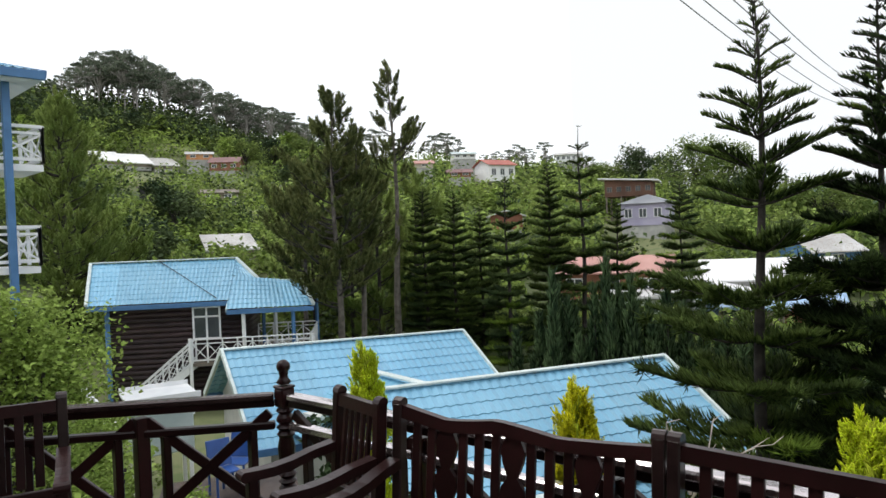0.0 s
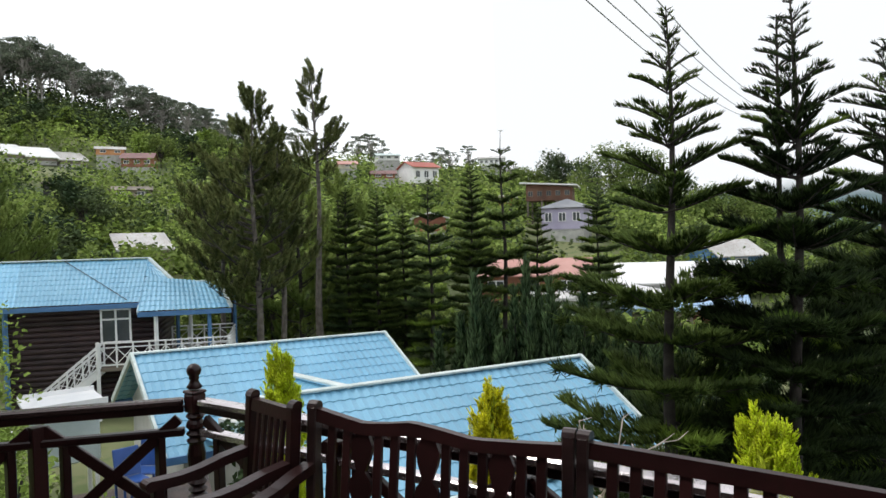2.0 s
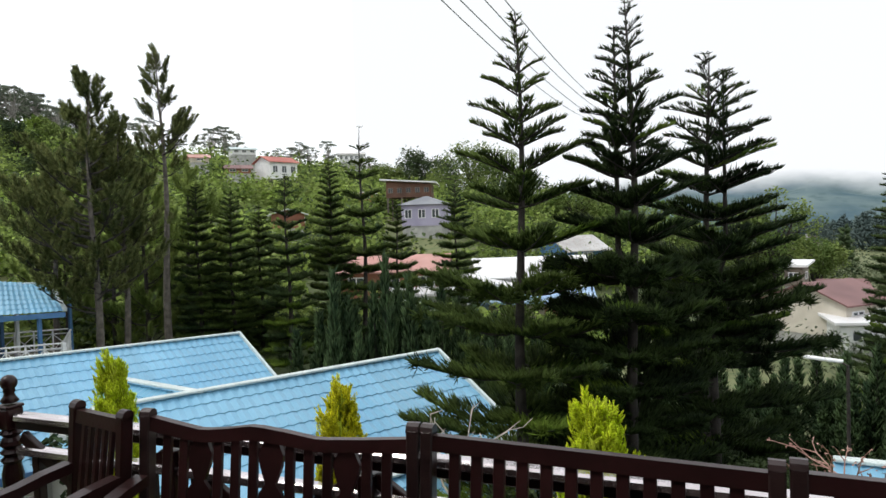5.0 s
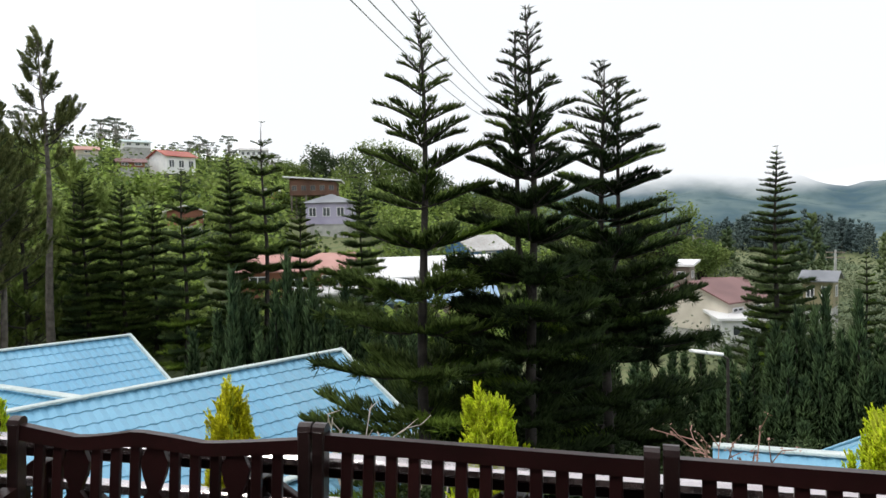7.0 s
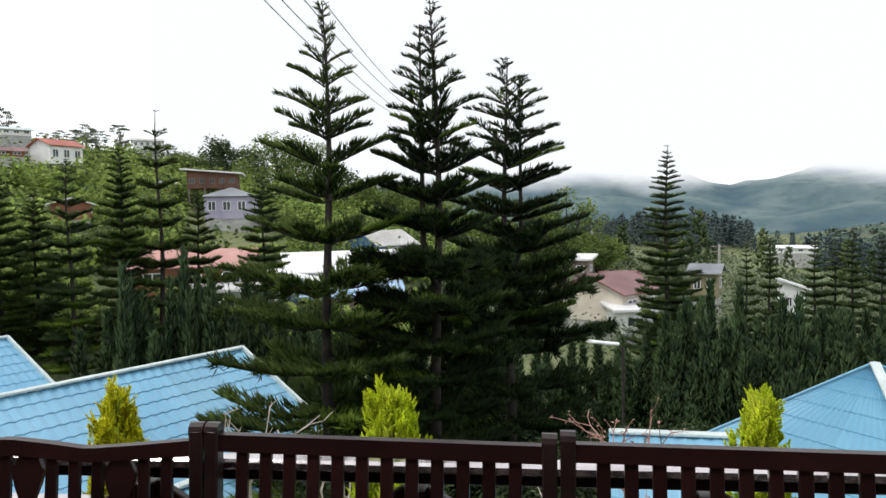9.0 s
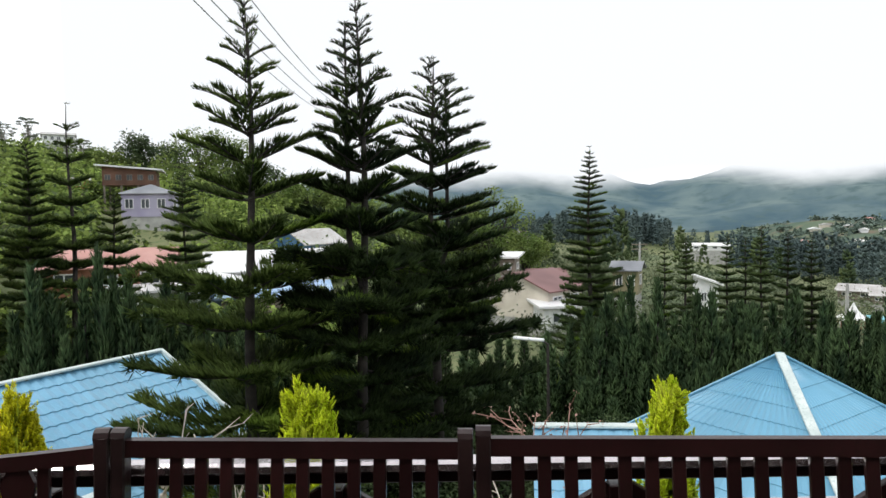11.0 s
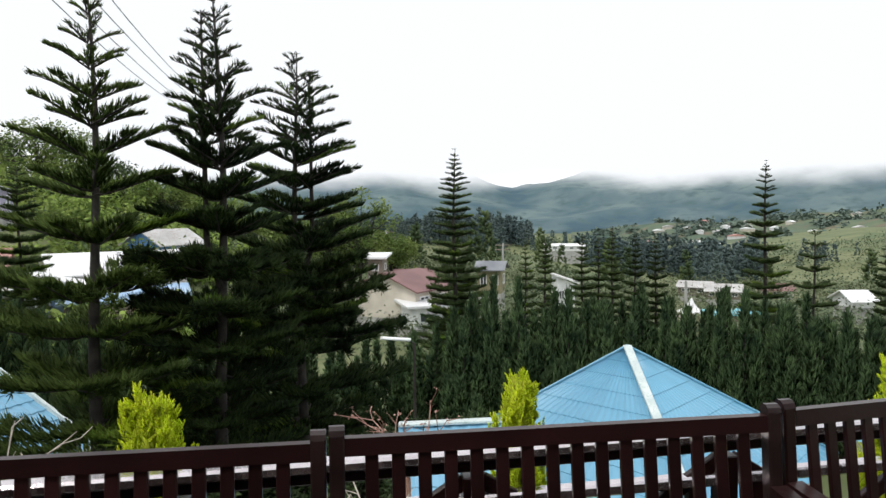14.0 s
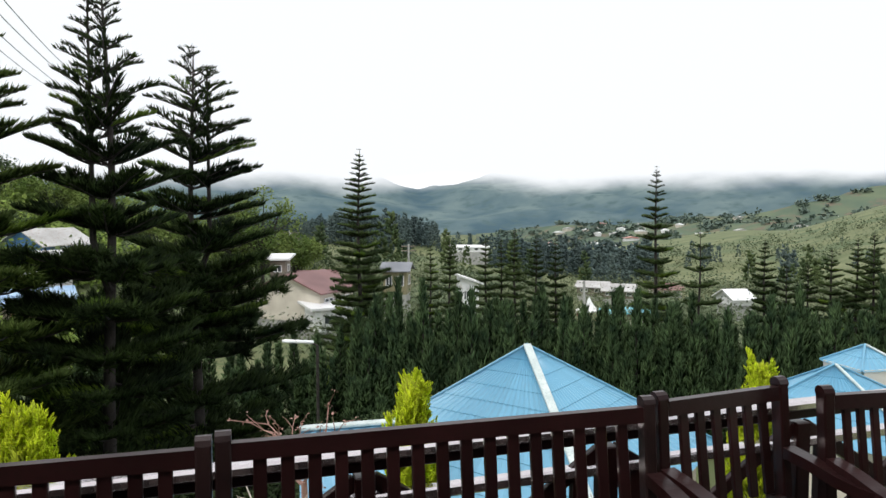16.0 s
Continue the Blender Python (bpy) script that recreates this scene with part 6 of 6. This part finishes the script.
building("village_house", "white low annex below the red roof", 26.0, 42, -3.6, 4.5, 3, 1.2, M["white"], M["whiteroof"], -8, 0.4, "shed", 3)
building("village_hall", "long hall under a white metal roof", 17.9, 50, -3.0, 7.6, 6, 1.3, M["greywall"], M["whiteroof"], 10, 1.1, "gable", 4)
building("village_hall", "blue-grey house with a pale gable behind the hall", 14.4, 58, -1.6, 4.0, 4, 1.2, M["barge"], M["zinc"], 40, 1.1, "gable", 1)
building("workshop", "workshop with a white sloping roof", 21.6, 45, -3.9, 3.6, 4, 1.2, M["bluetarp"], M["whiteroof"], 0, 1.0, "side", 2)
building("market_stall", "stall under a bright blue tarpaulin", 15.6, 42, -4.2, 3.8, 3, 1.4, M["rust"], M["bluetarp"], 0, 0.35, "shed", 0)
building("market_stall", "stall under a pale blue tarpaulin", 19.0, 41, -4.2, 3.2, 3, 1.3, M["timber"], M["bluetarp"], 0, 0.3, "shed", 0)
building("village_house", "cream house with a maroon gable roof", -4.3, 47, -5.2, 4.0, 5.0, 2.0, M["cream"], M["maroon"], 55, 1.05, "gable", 2)
building("village_house", "white lean-to beside the cream house", -6.0, 44, -5.6, 2.2, 2.0, 1.3, M["white"], M["whiteroof"], 20, 0.3, "shed", 1)
building("village_house", "small house with a rusty roof", -5.2, 60, -4.9, 2.8, 3, 1.2, M["rust"], M["maroon"], 10, 0.6, "gable", 2)
building("village_house", "pale house with a white roof edge", -2.3, 52, -2.9, 1.1, 2.2, 1.2, M["timber"], M["whiteroof"], -10, 0.3, "shed", 1)
building("village_house", "olive-brown two-storey house with a dark roof", -11.8, 62, -5.4, 2.1, 3, 2.2, M["olive"], M["slate"], -8, 0.6, "gable", 2)
building("village_house", "white house with stepped roofs", -17.7, 60, -6.3, 1.5, 2.4, 1.9, M["white"], M["whiteroof"], 12, 0.8, "side", 2)
building("long_shed", "long low white farm building in the valley", -17.6, 190, -8.6, 11, 5, 1.4, M["white"], M["whiteroof"], 0, 0.5, "gable", 5)
building("greenhouse", "white plastic greenhouse tunnel", -38.7, 75, -7.3, 2.0, 3.4, 0.7, M["whiteroof"], M["whiteroof"], 30, 0.8, "gable", 0)
building("village_house", "brown-roofed row house in the valley", -30.0, 95, -9.4, 4.0, 4, 1.1, M["timber"], M["zinc"], 0, 0.7, "gable", 3)
building("village_house", "brown-roofed row house in the valley", -33.5, 110, -10.6, 4.5, 4, 1.1, M["cream"], M["maroon"], 10, 0.7, "gable", 3)
building("village_house", "weathered zinc-roofed house in the valley", -28.0, 100, -9.6, 4.0, 4, 1.2, M["timber"], M["zinc"], -10, 0.6, "gable", 2)


def far_village():
    rng = np.random.default_rng(77)
    for k in range(46):
        b, d = rng.uniform(-52, -24), rng.uniform(640, 1050)
        w = rng.uniform(7, 16)
        zb = ridge_height(b, d, 620, 620, FIELD_CREST, -36, 5.5) - 0.5
        ob = thing("far_house", "small pale house far across the valley", "house", "village across the valley", at=Matrix.Translation(spot(b, d, zb)) @ Matrix.Rotation(radians(b + rng.uniform(-40, 40)), 4, "Z"))
        part("wall", Shape().box(pose(0, 0, 1.2), w, 7, 4.4), M["cream"] if k % 3 else M["white"], ob)
        r = Shape().slab([(-w / 2 - 0.6, 3.0), (w / 2 + 0.6, 3.0), (w / 2 + 0.6, 3.4), (0, 5.2), (-w / 2 - 0.6, 3.4)], -4.2, 4.2)
        part("roof", r, M[("whiteroof", "zinc", "redroof", "whiteroof")[k % 4]], ob)


far_village()


def marquee():
    ob = thing("marquee", "white peaked marquee tent", "tent", at=Matrix.Translation(spot(-27.7, 70, -9.2)) @ Matrix.Rotation(radians(-20), 4, "Z"))
    s = Shape()
    prof = [(1.75, 1.15), (1.1, 1.45), (0.55, 1.85), (0.22, 2.3), (0.04, 2.6)]
    for (r0, z0), (r1, z1) in zip(prof[:-1], prof[1:]):
        for k in range(4):
            c0, c1 = [(math.cos(g), math.sin(g)) for g in (math.pi / 4 + k * math.pi / 2, math.pi / 4 + (k + 1) * math.pi / 2)]
            s.add([(r0 * c0[0], r0 * c0[1], z0), (r0 * c1[0], r0 * c1[1], z0), (r1 * c1[0], r1 * c1[1], z1), (r1 * c0[0], r1 * c0[1], z1)], [(0, 1, 2, 3)])
    part("canopy", s, M["whiteroof"], ob)
    for k in range(4):
        g = math.pi / 4 + k * math.pi / 2
        part("pole", Shape().beam((1.2 * math.cos(g) * 1.4, 1.2 * math.sin(g) * 1.4, -0.6), (1.2 * math.cos(g) * 1.4, 1.2 * math.sin(g) * 1.4, 1.2), 0.08, 0.08), M["white"], ob)
    part("wall", Shape().box(pose(0, 0, 0.2), 2.2, 2.2, 1.7), M["rust"], ob)


marquee()
building("market_stall", "stall with a small turquoise tarpaulin", -29.4, 68, -8.7, 1.5, 2, 0.7, M["timber"], M["turquoise"], 0, 0.3, "shed", 0)
building("market_stall", "stall with a turquoise tarpaulin among the pines", -31.6, 66, -8.0, 2.0, 2, 0.5, M["timber"], M["turquoise"], 0, 0.25, "shed", 0)


def utility_pole(b, d, top, label, arm=True):
    g = land(b, d)
    ob = thing("utility_pole", label, "pole", at=Matrix.Translation(spot(b, d, g - 0.3)) @ Matrix.Rotation(radians(b), 4, "Z"))
    h = top - g + 0.3
    part("mast", Shape().tube([(0, 0, 0), (0, 0, h)], [0.17, 0.11], 8), M["concrete"], ob)
    if arm:
        for z in (h - 0.25, h - 0.8):
            part("crossarm", Shape().beam((-0.9, 0, z), (0.9, 0, z), 0.12, 0.12), M["timber"], ob)


utility_pole(-12.7, 83, -1.9, "concrete utility pole with crossarms")
utility_pole(-3.0, 70, 0.1, "concrete utility pole with crossarms")
utility_pole(-27.3, 62, -4.2, "slim grey pole beside the marquee", False)
utility_pole(40.2, 70, 4.2, "slim grey pole on the hillside", False)


def power_lines():
    for k, (b0, b1, z1) in enumerate(((24.58, 14.39, 11.87), (23.09, 12.62, 11.17), (21.11, 12.4, 12.0), (19.5, 12.23, 12.64))):
        p, q = spot(b0, 27.9, 10.93), spot(b1, 62, z1)
        step = q - p
        pts = [p + step * t + Vector((0, 0, 1.2 * (t - 0.5) ** 2 - 0.3)) for t in np.linspace(-0.8, 1.6, 28)]
        ob = part("power_line", Shape().tube(pts, 0.026, 5), M["wire"])
        tagged(ob, "grey overhead power cable", "cable", "overhead cables")


power_lines()


def small_things():
    g = land(66, 16.5)
    ob = thing("water_tank", "pale metal water tank with a white tray top on legs", "tank", at=Matrix.Translation(spot(66.3, 16.6, 0)) @ Matrix.Rotation(radians(74), 4, "Z"))
    part("body", Shape().box(pose(0, 0, -2.25), 1.25, 1.0, 1.15, 0.03), M["tank"], ob)
    part("tray", Shape().box(pose(0, 0, -1.60), 1.5, 1.5, 0.06, 0.01).box(pose(0, 0.74, -1.53), 1.5, 0.05, 0.1).box(pose(0, -0.74, -1.53), 1.5, 0.05, 0.1), M["white"], ob, "white tray top")
    for x in (-0.55, 0.55):
        for y in (-0.42, 0.42):
            part("leg", Shape().beam((x, y, g - 0.1), (x, y, -2.8), 0.08, 0.08), M["white"], ob)
    for b, d, t in ((61.9, 12.2, 20), (60.8, 12.6, -25)):
        g = land(b, d)
        ch = thing("plastic_chair", "dark blue plastic chair beside the lodge", "chair", "blue chairs", at=Matrix.Translation(spot(b, d, -2.55)) @ Matrix.Rotation(radians(b + t), 4, "Z"))
        part("seat", Shape().box(pose(0, 0, 0.43), 0.44, 0.44, 0.03, 0.01), M["bluechair"], ch)
        part("backrest", Shape().box(pose(0, 0.21, 0.68, -12), 0.42, 0.03, 0.46, 0.01), M["bluechair"], ch)
        for x in (-0.19, 0.19):
            for y in (-0.19, 0.19):
                part("leg", Shape().beam((x, y, 0), (x, y, 0.42), 0.035, 0.035), M["bluechair"], ch)
    pl = tagged(part("terrace", Shape().box(pose(0, 0, 0), 2.3, 1.6, 0.16).box(pose(0, 0, -1.45), 2.1, 1.4, 2.8), M["deck"], at=Matrix.Translation(spot(61.5, 12.4, -2.63)) @ Matrix.Rotation(radians(60), 4, "Z")), "grey timber terrace beside the lodge", "terrace", kind="structure")
    gr = thing("garden_handrail", "white crossed handrail beside the garden steps", "railing")
    crossed_rail(gr, spot(71.4, 20.5, -2.75), spot(69.35, 19.0, -3.55), 0.85, 3, M["white"])
    for bb, dd, zz in ((71.4, 20.5, -1.9), (69.35, 19.0, -2.65)):
        q = spot(bb, dd, 0)
        part("rail_post", Shape().beam((q.x, q.y, -5.2), (q.x, q.y, zz), 0.09, 0.09), M["white"], gr)
    lamp = thing("street_lamp", "street lamp with a flat white head", "lamp", at=Matrix.Translation(spot(-4.2, 20.0, -5.7)) @ Matrix.Rotation(radians(-8), 4, "Z"))
    part("pole", Shape().tube([(0.5, 0, 0), (0.5, 0, 3.6), (0.3, 0, 3.72)], [0.05, 0.04, 0.03], 8), M["bark"], lamp)
    part("head", Shape().box(pose(-0.05, 0, 3.74, 0, 4), 0.9, 0.22, 0.07, 0.02), M["white"], lamp)


small_things()
